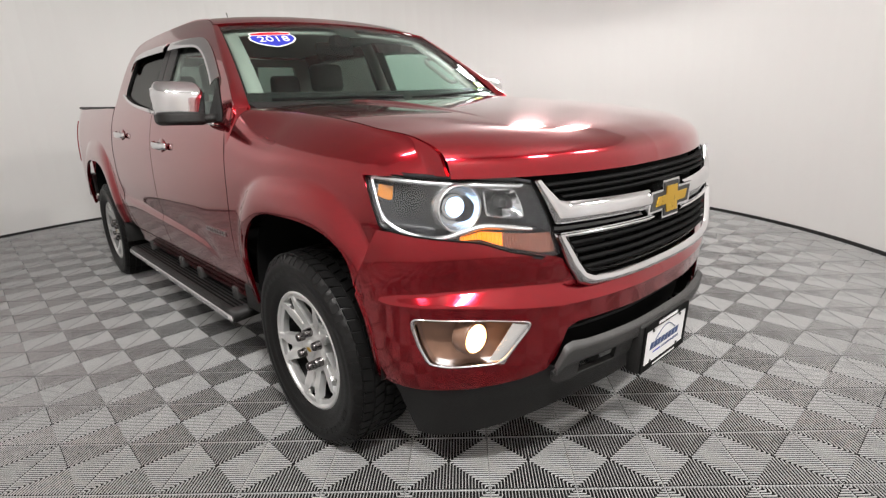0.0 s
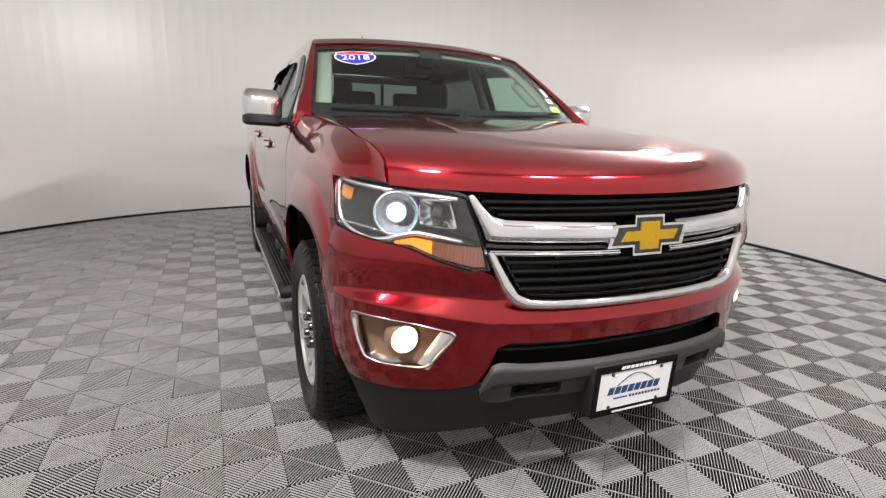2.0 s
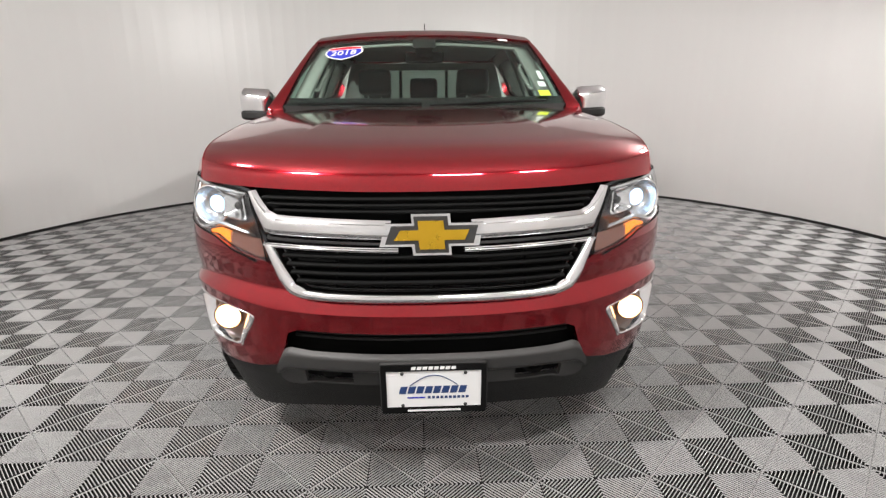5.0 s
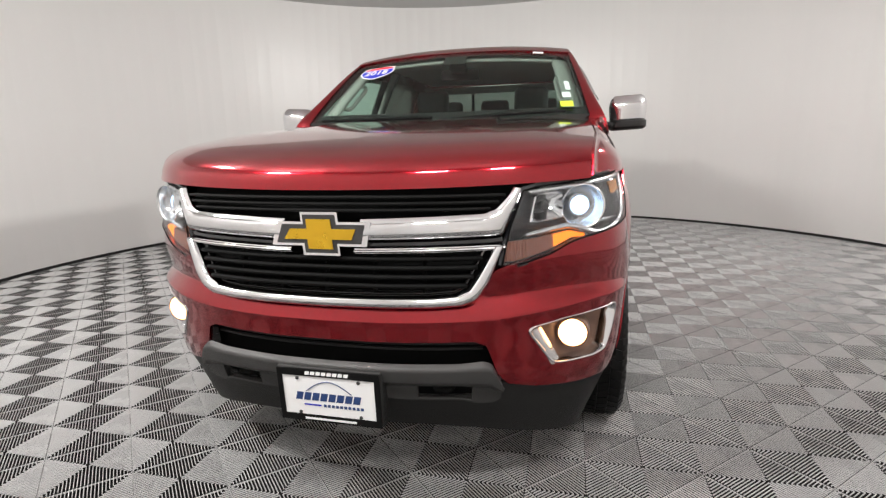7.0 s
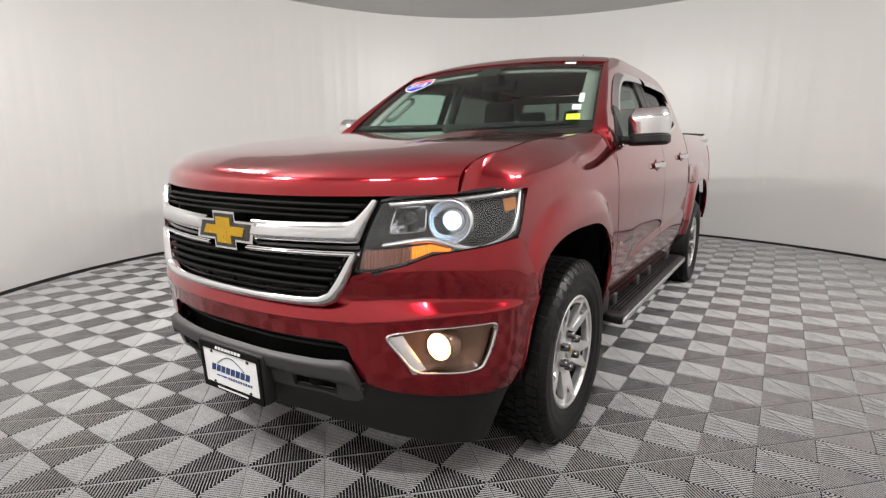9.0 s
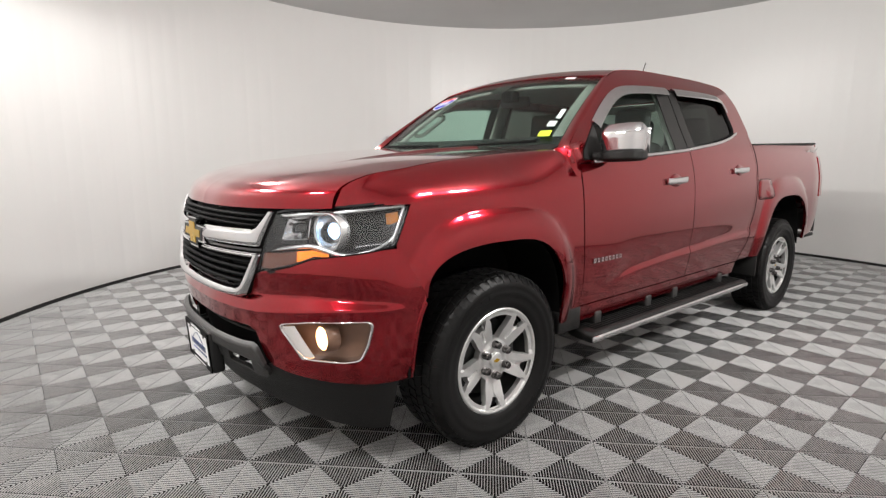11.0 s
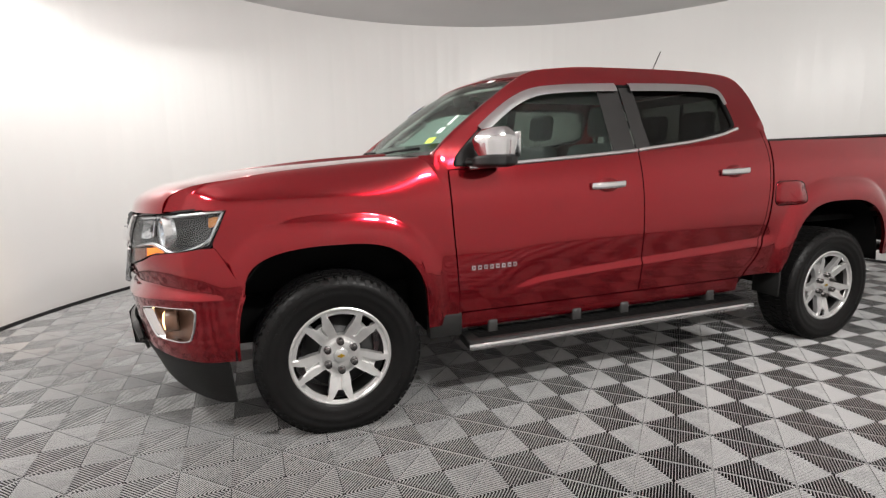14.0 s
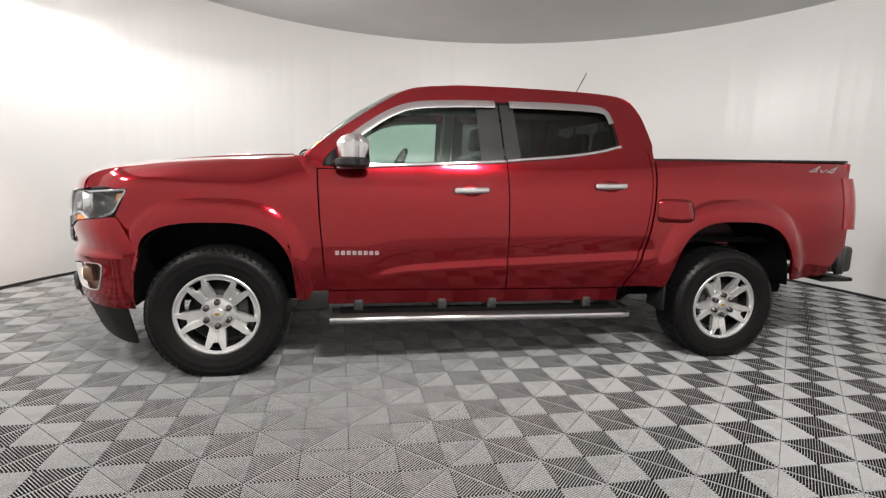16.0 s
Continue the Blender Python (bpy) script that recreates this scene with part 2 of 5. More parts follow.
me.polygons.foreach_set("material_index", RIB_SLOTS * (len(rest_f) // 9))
me.polygons.foreach_set("use_smooth", RIB_ROUND * (len(rest_f) // 9))
ob = new("floor_tiles_far", me)
ob.parent = floor
tagged(ob, kind="stuff")


def ring(name, r0, r1, z0, z1, material, segs=160):
    bm = bmesh.new()
    rows = []
    for k in range(segs):
        a = 2 * math.pi * k / segs
        rows.append([bm.verts.new((r * math.cos(a), r * math.sin(a), z)) for r, z in ((r0, z0), (r0, z1), (r1, z1), (r1, z0))])
    for k in range(segs):
        p, q = rows[k], rows[(k + 1) % segs]
        for s in range(4):
            bm.faces.new((p[s], q[s], q[(s + 1) % 4], p[(s + 1) % 4]))
    ob = new(name, mesh_of(name, bm, material, smooth=False))
    ob.location = (ROOM_X, ROOM_Y, 0)
    return ob


tagged(ring("wall_round", ROOM_R, ROOM_R + 0.12, -0.02, ROOM_H + 0.12, M_WALL), "round white booth wall of smooth stretched vinyl", "wall", kind="structure")
tagged(ring("baseboard", ROOM_R - 0.012, ROOM_R - 0.001, -0.002, 0.028, M_BLACK), "black strip along the foot of the wall", "baseboard", kind="structure")
bm = bmesh.new()
bmesh.ops.create_circle(bm, cap_ends=True, radius=ROOM_R + 0.12, segments=160)
ceiling = new("ceiling", mesh_of("ceiling", bm, M_CEIL))
ceiling.location = (ROOM_X, ROOM_Y, ROOM_H + 0.003)
ceiling.rotation_euler = (0.021, 0, 0)
tagged(ceiling, "flat grey ceiling over the round booth", "ceiling", kind="structure")

# ---- mesh tools ----
def part(name, me, parent, label="", mats=(), smooth=True):
    """Links a mesh, a bmesh or (verts, faces) as one mesh object under a thing or a part."""
    if isinstance(me, tuple):
        d = bpy.data.meshes.new(name)
        d.from_pydata([tuple(map(float, p)) for p in me[0]], [], me[1])
        d.validate()
        bmx = bmesh.new()
        bmx.from_mesh(d)
        bmesh.ops.recalc_face_normals(bmx, faces=bmx.faces)
        bmx.to_mesh(d)
        bmx.free()
        me = d
    elif isinstance(me, bmesh.types.BMesh):
        me = mesh_of(name, me)
    if smooth:
        me.polygons.foreach_set("use_smooth", [True] * len(me.polygons))
    for m in (mats if isinstance(mats, (list, tuple)) else [mats]):
        me.materials.append(m)
    ob = new(name, me)
    ob.parent = parent
    if label:
        tagged(ob, label)
    return ob


def spline(pts, n):
    """n points evenly along a Catmull-Rom curve through pts (any dimension)."""
    p = np.array(pts, float)
    p = np.vstack([2 * p[0] - p[1], p, 2 * p[-1] - p[-2]])
    out = []
    for i in range(1, len(p) - 2):
        for t in np.linspace(0, 1, 24, endpoint=False):
            a, b, c, d = p[i - 1], p[i], p[i + 1], p[i + 2]
            out.append(0.5 * (2 * b + (c - a) * t + (2 * a - 5 * b + 4 * c - d) * t * t + (3 * b - a - 3 * c + d) * t ** 3))
    out.append(p[-2])
    out = np.array(out)
    d = np.concatenate([[0], np.cumsum(np.linalg.norm(np.diff(out, axis=0), axis=1))])
    t = np.linspace(0, d[-1], n)
    return np.stack([np.interp(t, d, out[:, k]) for k in range(out.shape[1])], 1)


def line(pts, n):
    """n points evenly along a polyline, corners kept sharp as far as n allows."""
    p = np.array(pts, float)
    d = np.concatenate([[0], np.cumsum(np.linalg.norm(np.diff(p, axis=0), axis=1))])
    t = np.linspace(0, d[-1], n)
    return np.stack([np.interp(t, d, p[:, k]) for k in range(p.shape[1])], 1)


def curve_of(pts):
    """A smooth function of one variable through (x, y) pairs."""
    c = spline(sorted(pts), 400)
    return lambda x: np.interp(x, c[:, 0], c[:, 1])


def shell(P, thick, out, skip=None):
    """A sheet through the grid P (nu, nv, 3) with a thickness towards the inside; out: a point or direction function of outwards."""
    P = np.asarray(P, float)
    nu, nv = P.shape[:2]
    n = np.cross(np.gradient(P, axis=0), np.gradient(P, axis=1))
    ln = np.linalg.norm(n, axis=2, keepdims=True)
    n = n / np.maximum(ln, 1e-9)
    if np.sum(n * np.asarray(out, float)) < 0:
        n = -n
    Q = P - n * thick
    v = list(P.reshape(-1, 3)) + list(Q.reshape(-1, 3))
    off = nu * nv
    keep = np.ones((nu - 1, nv - 1), bool) if skip is None else ~skip
    f = []

    def wall(a, b):
        k = len(v)
        v.extend([v[a], v[b], v[b + off], v[a + off]])
        f.append((k, k + 1, k + 2, k + 3))

    for i in range(nu - 1):
        for j in range(nv - 1):
            if not keep[i, j]:
                continue
            a, b, c, d = i * nv + j, (i + 1) * nv + j, (i + 1) * nv + j + 1, i * nv + j + 1
            f.append((a, b, c, d))
            f.append((d + off, c + off, b + off, a + off))
            if i == 0 or not keep[i - 1, j]:
                wall(a, d)
            if i == nu - 2 or not keep[i + 1, j]:
                wall(b, c)
            if j == 0 or not keep[i, j - 1]:
                wall(a, b)
            if j == nv - 2 or not keep[i, j + 1]:
                wall(d, c)
    return v, f


def flip(vf):
    return [(p[0], -p[1], p[2]) for p in vf[0]], [tuple(reversed(q)) for q in vf[1]]


def sided(vf, sgn):
    return vf if sgn > 0 else flip(vf)


def sweep(path, section, closed_section=True, up=(0, 0, 1), caps=True):
    """A section (list of (a, b): sideways, upwards) carried along a path of points."""
    p = np.asarray(path, float)
    t = np.gradient(p, axis=0)
    t /= np.linalg.norm(t, axis=1, keepdims=True)
    s = np.cross(t, np.array(up, float))
    s /= np.maximum(np.linalg.norm(s, axis=1, keepdims=True), 1e-9)
    u = np.cross(s, t)
    v, f = [], []
    m = len(section)
    for k in range(len(p)):
        for a, b in section:
            v.append(p[k] + s[k] * a + u[k] * b)
    for k in range(len(p) - 1):
        for j in range(m if closed_section else m - 1):
            j2 = (j + 1) % m
            f.append((k * m + j, k * m + j2, (k + 1) * m + j2, (k + 1) * m + j))
    if caps and closed_section:
        f.append(tuple(range(m)))
        f.append(tuple(reversed(range((len(p) - 1) * m, len(p) * m))))
    return v, f


def disc_section(r, n=10):
    return [(r * math.cos(2 * math.pi * k / n), r * math.sin(2 * math.pi * k / n)) for k in range(n)]


def lathe(profile, n, axis="y"):
    """A profile of (radius, along) turned round an axis; open ends."""
    v, f = [], []
    for k in range(n):
        a = 2 * math.pi * k / n
        for r, h in profile:
            c, s_ = r * math.cos(a), r * math.sin(a)
            v.append((c, h, s_) if axis == "y" else (h, c, s_))
    m = len(profile)
    for k in range(n):
        for j in range(m - 1):
            k2 = (k + 1) % n
            f.append((k * m + j, k2 * m + j, k2 * m + j + 1, k * m + j + 1))
    return v, f


def rbox(x0, x1, y0, y1, z0, z1, r=0.01, seg=2):
    """A bevelled box as a bmesh."""
    bm = bmesh.new()
    vs = bmesh.ops.create_cube(bm, size=1)["verts"]
    for q in vs:
        q.co = ((x0 + x1) / 2 + q.co.x * (x1 - x0), (y0 + y1) / 2 + q.co.y * (y1 - y0), (z0 + z1) / 2 + q.co.z * (z1 - z0))
    bmesh.ops.bevel(bm, geom=bm.edges[:], offset=r, segments=seg, affect="EDGES", profile=0.5)
    return bm


def cylinder(r1, r2, depth, m, seg=32, bevel=0.0):
    bm = bmesh.new()
    bmesh.ops.create_cone(bm, cap_ends=True, radius1=r1, radius2=r2, depth=depth, segments=seg)
    if bevel:
        es = [e for e in bm.edges if len(e.link_faces) == 2 and e.calc_face_angle(0) > 1]
        bmesh.ops.bevel(bm, geom=es, offset=bevel, segments=2, affect="EDGES", profile=0.5)
    bm.transform(m)
    return bm


def flat_shape(pts, depth, m, bevel=0.0):
    """An outline in the local xy plane, raised by depth, placed by m."""
    bm = bmesh.new()
    f = bm.faces.new([bm.verts.new((x, y, 0)) for x, y in pts])
    r = bmesh.ops.extrude_face_region(bm, geom=[f])
    top = [g for g in r["geom"] if isinstance(g, bmesh.types.BMVert)]
    bmesh.ops.translate(bm, verts=top, vec=(0, 0, depth))
    bm.transform(m)
    return bm


def text_mesh(body, size, depth, m, shear=0.0, wide=1.0):
    cu = bpy.data.curves.new("writing", "FONT")
    cu.body, cu.size, cu.extrude, cu.align_x, cu.align_y, cu.shear = body, size, depth, "CENTER", "CENTER", shear
    cu.space_character = wide
    cu.resolution_u = 3
    tmp = bpy.data.objects.new("writing", cu)
    scene.collection.objects.link(tmp)
    me = bpy.data.meshes.new_from_object(tmp.evaluated_get(bpy.context.evaluated_depsgraph_get()))
    bpy.data.objects.remove(tmp)
    bpy.data.curves.remove(cu)
    me.transform(m)
    return me


def smooth01(t):
    t = np.clip(t, 0, 1)
    return t * t * (3 - 2 * t)


# ---- the pickup truck: front axle over the origin, nose towards +x, driver's side +y ----
truck = new("pickup_truck")
tagged(truck, "dark red metallic crew-cab pickup truck with chrome trim, lamps lit", "truck")
WB = 3.258
HUB_Z = 0.364

half_width = curve_of([(0.36, 0.842), (0.42, 0.85), (0.5, 0.866), (0.58, 0.882), (0.66, 0.894), (0.8, 0.9), (1.0, 0.896), (1.1, 0.887), (1.2, 0.868), (1.3, 0.836), (1.4, 0.79), (1.5, 0.748), (1.6, 0.704), (1.68, 0.662), (1.75, 0.615)])
belt = curve_of([(-0.45, 1.2), (-0.62, 1.203), (-0.78, 1.212), (-1.54, 1.262), (-1.77, 1.285), (-2.08, 1.318), (-2.3, 1.355), (-2.46, 1.395), (-2.7, 1.42)])
crease = curve_of([(-0.8, 0.57), (-1.0, 0.628), (-1.2, 0.65), (-1.6, 0.675), (-2.1, 0.70), (-2.7, 0.73)])


def arch_q(x, z, rear):
    xc, hw, h = (-WB - 0.02, 0.475, 0.49) if rear else (0.0, 0.44, 0.44)
    up = np.maximum(z - 0.45, 0) / h
    return np.abs((x - xc) / hw) ** 3.2 + up ** 2.2


def arch_top(x, rear):
    xc, hw, h = (-WB - 0.02, 0.475, 0.49) if rear else (0.0, 0.44, 0.44)
    q = np.clip(1 - np.abs((x - xc) / hw) ** 3.2, 0, 1)
    return 0.45 + h * q ** (1 / 2.2)


def side_y(x, z):
    """Half the truck's width at a place on its flank."""
    x, z = np.asarray(x, float), np.asarray(z, float)
    y = half_width(z) + 0.0 * x
    for rear in (False, True):
        q = arch_q(x, z, rear)
        y = y + (0.028 if not rear else 0.032) * (1 - (1 - np.clip((1.8 - q) / 0.75, 0, 1)) ** 2)
    y = y - 0.027 * np.clip((x + 0.12) / 0.55, 0, 2) ** 2
    y = y - 0.05 * np.clip((-3.9 - x) / 0.4, 0, 2) ** 2
    zc = crease(x)
    on = smooth01((-0.78 - x) / 0.25) * smooth01((x + 2.75) / 0.15)
    d = z - zc
    y = y - on * 0.013 * np.where(d > 0, np.exp(-(d / 0.10) ** 2), np.exp(-(d / 0.016) ** 2))
    return y


def flank(x, z, lift=0.0):
    return np.stack([x, side_y(x, z) + lift, z], -1)


def flank_patch(left, right, n_z, n_x, zlo, zhi, lift=0.0):
    """A grid on the flank between two edges x(z), whose foot and top follow zlo(x) and zhi(x)."""
    P = np.zeros((n_z, n_x, 3))
    for i, v in enumerate(np.linspace(0, 1, n_z)):
        for j, u in enumerate(np.linspace(0, 1, n_x)):
            x = 0.5 * (left(0.5) + right(0.5))
            z = 0.9
            for _ in range(6):
                x = left(z) + (right(z) - left(z)) * u
                z = zlo(x) + (zhi(x) - zlo(x)) * v
            P[i, j] = flank(x, z, lift)
    return P


OUT_Y = (0, 1, 0)
seam_front = curve_of([(0.3, -0.605), (0.49, -0.6), (0.74, -0.58), (0.96, -0.562), (1.17, -0.552), (1.3, -0.55)])
seam_mid = curve_of([(0.3, -1.702), (0.54, -1.7), (0.97, -1.69), (1.3, -1.672), (1.6, -1.65)])
seam_rear = curve_of([(0.3, -2.36), (0.5, -2.43), (0.56, -2.49), (0.65, -2.555), (0.88, -2.62), (1.18, -2.648), (1.35, -2.635), (1.45, -2.62)])
GAP = 0.0035

# plan of the nose: half an outline from the middle to the flank
NOSE = spline([(0.965, 0.0), (0.958, 0.2), (0.922, 0.4), (0.862, 0.57), (0.775, 0.71), (0.66, 0.825), (0.55, 0.883), (0.44, 0.905), (0.385, 0.910)], 300)
NOSE_S = np.concatenate([[0], np.cumsum(np.linalg.norm(np.diff(NOSE, axis=0), axis=1))])
nose_back = curve_of([(0.15, 0.15), (0.25, 0.11), (0.34, 0.075), (0.40, 0.05), (0.47, 0.034), (0.55, 0.026), (0.64, 0.019), (0.70, 0.012), (0.75, 0.009), (0.80, 0.012), (0.88, 0.02), (0.96, 0.03), (1.02, 0.043), (1.07, 0.06), (1.12, 0.09)])


def s_of_y(y):
    return np.interp(y, NOSE[:, 1], NOSE_S)


def s_of_x(x):
    return np.interp(-x, -NOSE[:, 0], NOSE_S)


S_END = NOSE_S[-1]


def nose(s, z, lift=0.0):
    """A point of the nose's surface: s along the plan from the middle (either sign), z up, lift outwards."""
    s, z = np.broadcast_arrays(np.asarray(s, float), np.asarray(z, float))
    a = np.abs(s)
    x, y = np.interp(a, NOSE_S, NOSE[:, 0]), np.interp(a, NOSE_S, NOSE[:, 1])
    e = 0.01
    tx = np.interp(a + e, NOSE_S, NOSE[:, 0]) - np.interp(a - e, NOSE_S, NOSE[:, 0])
    ty = np.interp(a + e, NOSE_S, NOSE[:, 1]) - np.interp(a - e, NOSE_S, NOSE[:, 1])
    ln = np.hypot(tx, ty) + 1e-9
    nx, ny = ty / ln, -tx / ln
    d = lift - nose_back(z)
    return np.stack([x + nx * d, (y + ny * d) * np.where(s < 0, -1, 1), z], -1)


# hood
lip_z = 1.032


def hood_front(y):
    p = nose(s_of_y(np.abs(y)), lip_z)
    return p[..., 0] - 0.012


hood_rise = curve_of([(0.0, 0.0), (0.012, 0.044), (0.04, 0.076), (0.085, 0.101), (0.16, 0.127), (0.3, 0.154), (0.5, 0.181), (0.85, 0.211), (1.1, 0.228), (1.3, 0.238), (1.6, 0.242)])


def hood_z(x, y):
    ay = np.abs(y)
    d = np.clip(hood_front(y) - x, 0, 3)
    z = lip_z + 0.018 * (ay / 0.77) ** 2 + hood_rise(d) - 0.016 * np.clip((ay - 0.45) / 0.32, 0, 1) ** 2 * smooth01(d / 0.3)
    edge = 0.47 - 0.13 * np.clip(d / 1.2, 0, 1)
    dome = smooth01((edge + 0.010 - ay) / 0.020) * 0.014 * smooth01((d - 0.25) / 0.7)
    z = z + dome
    return z


def hood_half(x):
    return np.interp(x, [-0.55, -0.4, 0.0, 0.4, 0.6, 0.66], [0.735, 0.74, 0.762, 0.772, 0.762, 0.756])


def hood_rear(y):
    return -0.365 - 0.09 * (np.abs(y) / 0.74) ** 2.2


nu, nv = 64, 220
P = np.zeros((nu, nv, 3))
for j, w in enumerate(np.linspace(-1, 1, nv)):
    for i, u in enumerate(np.linspace(0, 1, nu) ** 1.6):
        y = 0.755 * w
        for _ in range(4):
            x = hood_front(y) + (hood_rear(y) - hood_front(y)) * u
            y = (hood_half(x) - GAP) * w
        P[i, j] = (x, y, hood_z(x, y))
part("hood", shell(P, 0.012, (0, 0, 1)), truck, "red hood with a raised middle and two sharp creases", M_RED)

# fenders: from the arch up the flank and over the shoulder to the hood's edge
end_edge = spline([(0.390, 0.718), (0.432, 0.79), (0.478, 0.868), (0.50, 0.915), (0.47, 0.985), (0.436, 1.06)], 60)
for sgn in (1, -1):
    nx, nz, nr = 70, 26, 12
    P = np.zeros((nx, nz + nr, 3))
    for i in range(nx):
        u = i / (nx - 1)
        for k in range(nz):
            v = k / (nz - 1)
            x0 = seam_front(0.42 + 0.66 * v)
            # denser columns near both legs of the arch
            w = u + 0.11 * math.sin(2 * math.pi * u)
            xb = -0.602 + (0.390 + 0.602) * w
            zb = float(arch_top(xb, False)) if xb > -0.435 else 0.44
            z = zb + (1.06 - zb) * v
            xe = np.interp(z, end_edge[:, 1], end_edge[:, 0])
            x = x0 + GAP + (xe - x0 - GAP) * w
            x = xb + (x - xb) * min(1, v * 3 + max(0, (w - 0.75) * 4))
            P[i, k] = flank(x, z)
        # over the shoulder; near the lamp its end follows the lamp's upper edge
        base = P[i, nz - 1].copy()
        xs = base[0]
        X_END = float(hood_front(0.757)) - 0.004
        g_ = u + 0.11 * math.sin(2 * math.pi * u)
        xt = -0.535 + (X_END + 0.535) * g_
        yh = hood_half(xt) + GAP
        zh = hood_z(xt, yh)
        wt = smooth01((g_ - 0.6) / 0.4)
        xs1, xt1 = 0.436, X_END
        for k in range(nr):
            q = (k + 1) / nr
            th = q * math.pi / 2
            zq = base[2] + (zh - base[2]) * math.sin(th)
            boxy = 0.2 + 1.1 * float(smooth01((g_ - 0.06) / 0.34))
            y = yh + (float(side_y(xs, zq)) - yh) * max(math.cos(th), 0.0) ** boxy
            y1 = 0.757 + (0.855 - 0.757) * math.cos(th)
            h1 = (float(nose(s_of_y(y1 + 0.05 * (1 - q) + 0.057 * q), 1.062)[0]) - xs1) / (xt1 - xs1)
            h1 = min(max(h1, 0.0), 1.0) if k < nr - 1 else 1.0
            hq = (1 - wt) * q + wt * h1
            P[i, nz + k] = (xs + (xt - xs) * hq, y, zq)
    part("fender", sided(shell(P, 0.012, OUT_Y), sgn), truck, "red front fender with a flared wheel arch", M_RED)

# doors
for sgn in (1, -1):
    for name, le, ri, nx, zlo in (("front_door", seam_mid, seam_front, 52, lambda x: 0.494), ("rear_door", seam_rear, seam_mid, 52, lambda x: 0.494)):
        P = flank_patch(lambda z: le(z) + GAP, lambda z: ri(z) - GAP, 64, nx, zlo, lambda x: belt(x) - 0.004)
        door = part(name, sided(shell(P, 0.02, OUT_Y), sgn), truck, "red crew-cab door panel with a lower crease", M_RED)
        hx = -1.45 if name == "front_door" else -2.352
        hz = 1.10 if name == "front_door" else 1.148
        y0 = float(side_y(hx, hz))
        # cup, handle
        cup = []
        for k in range(24):
            a = 2 * math.pi * k / 24
            cup.append((hx + 0.072 * math.cos(a), hz + 0.037 * math.sin(a)))
        v = [(x, float(side_y(x, z)) + 0.0005, z) for x, z in cup] + [(hx + (x - hx) * 0.93, float(side_y(x, z)) + 0.007, hz + (z - hz) * 0.90) for x, z in cup] + [(hx, y0 + 0.001, hz)]
        f = [(k, (k + 1) % 24, 24 + (k + 1) % 24, 24 + k) for k in range(24)] + [(24 + k, 24 + (k + 1) % 24, 48) for k in range(24)]
        part("handle_cup", sided((v, f), sgn), door, "red dished recess behind the handle", M_RED)
        path = spline([(hx + 0.105, y0 + 0.006, hz - 0.004), (hx + 0.085, y0 + 0.026, hz - 0.003), (hx, y0 + 0.036, hz), (hx - 0.085, y0 + 0.026, hz + 0.003), (hx - 0.105, y0 + 0.006, hz + 0.004)], 24)
        sec = [(0.008 * math.cos(2 * math.pi * k / 12), 0.0185 * math.copysign(abs(math.sin(2 * math.pi * k / 12)) ** 0.6, math.sin(2 * math.pi * k / 12))) for k in range(12)]
        part("handle", sided(sweep(path, sec), sgn), door, "chrome pull handle", M_CHROME)
        # chrome strip under the window
        xs = np.linspace(-0.66, -1.664, 40) if name == "front_door" else np.linspace(-1.676, -2.445, 32)
        path = [(x, float(side_y(x, belt(x))) + 0.004, float(belt(x)) + 0.006) for x in xs]
        part("belt_trim", sided(sweep(path, [(0.005, -0.010), (0.008, 0), (0.005, 0.010), (-0.006, 0.010), (-0.006, -0.010)]), sgn), door, "chrome strip under the window", M_CHROME)

# sills, painted
for sgn in (1, -1):
    P = flank_patch(lambda z: -2.47 + 0 * z, lambda z: -0.606 + 0 * z, 10, 40, lambda x: 0.405, lambda x: 0.487)
    part("sill", sided(shell(P, 0.03, OUT_Y), sgn), truck, "red painted sill below the doors", M_RED)
    bm = rbox(-0.615, -0.44, -0.05, 0.0, 0.375, 0.49, 0.008)
    bm.transform(Matrix.Translation((0, sgn * 0.868 + (0.05 if sgn < 0 else 0), 0)))
    part("sill_cover", bm, truck, "black plastic cover behind the front wheel", M_PLASTIC)

# cab flank above the belt: a ring round the side windows
outer = [(-0.49, 1.20), (-0.475, 1.245), (-0.50, 1.295), (-0.70, 1.435), (-0.90, 1.580), (-1.03, 1.668), (-1.16, 1.712), (-1.5, 1.744), (-2.05, 1.750), (-2.42, 1.738), (-2.55, 1.704), (-2.618, 1.615), (-2.660, 1.47), (-2.682, 1.385), (-2.60, 1.385), (-2.47, 1.39), (-2.08, 1.316), (-1.54, 1.26), (-0.78, 1.21), (-0.49, 1.20)]
inner = [(-0.585, 1.215), (-0.595, 1.25), (-0.63, 1.29), (-0.775, 1.415), (-0.93, 1.525), (-1.04, 1.578), (-1.14, 1.605), (-1.42, 1.628), (-2.0, 1.645), (-2.32, 1.642), (-2.375, 1.622), (-2.395, 1.57), (-2.425, 1.45), (-2.427, 1.42), (-2.42, 1.400), (-2.38, 1.385), (-2.06, 1.322), (-1.54, 1.268), (-0.78, 1.218), (-0.585, 1.215)]


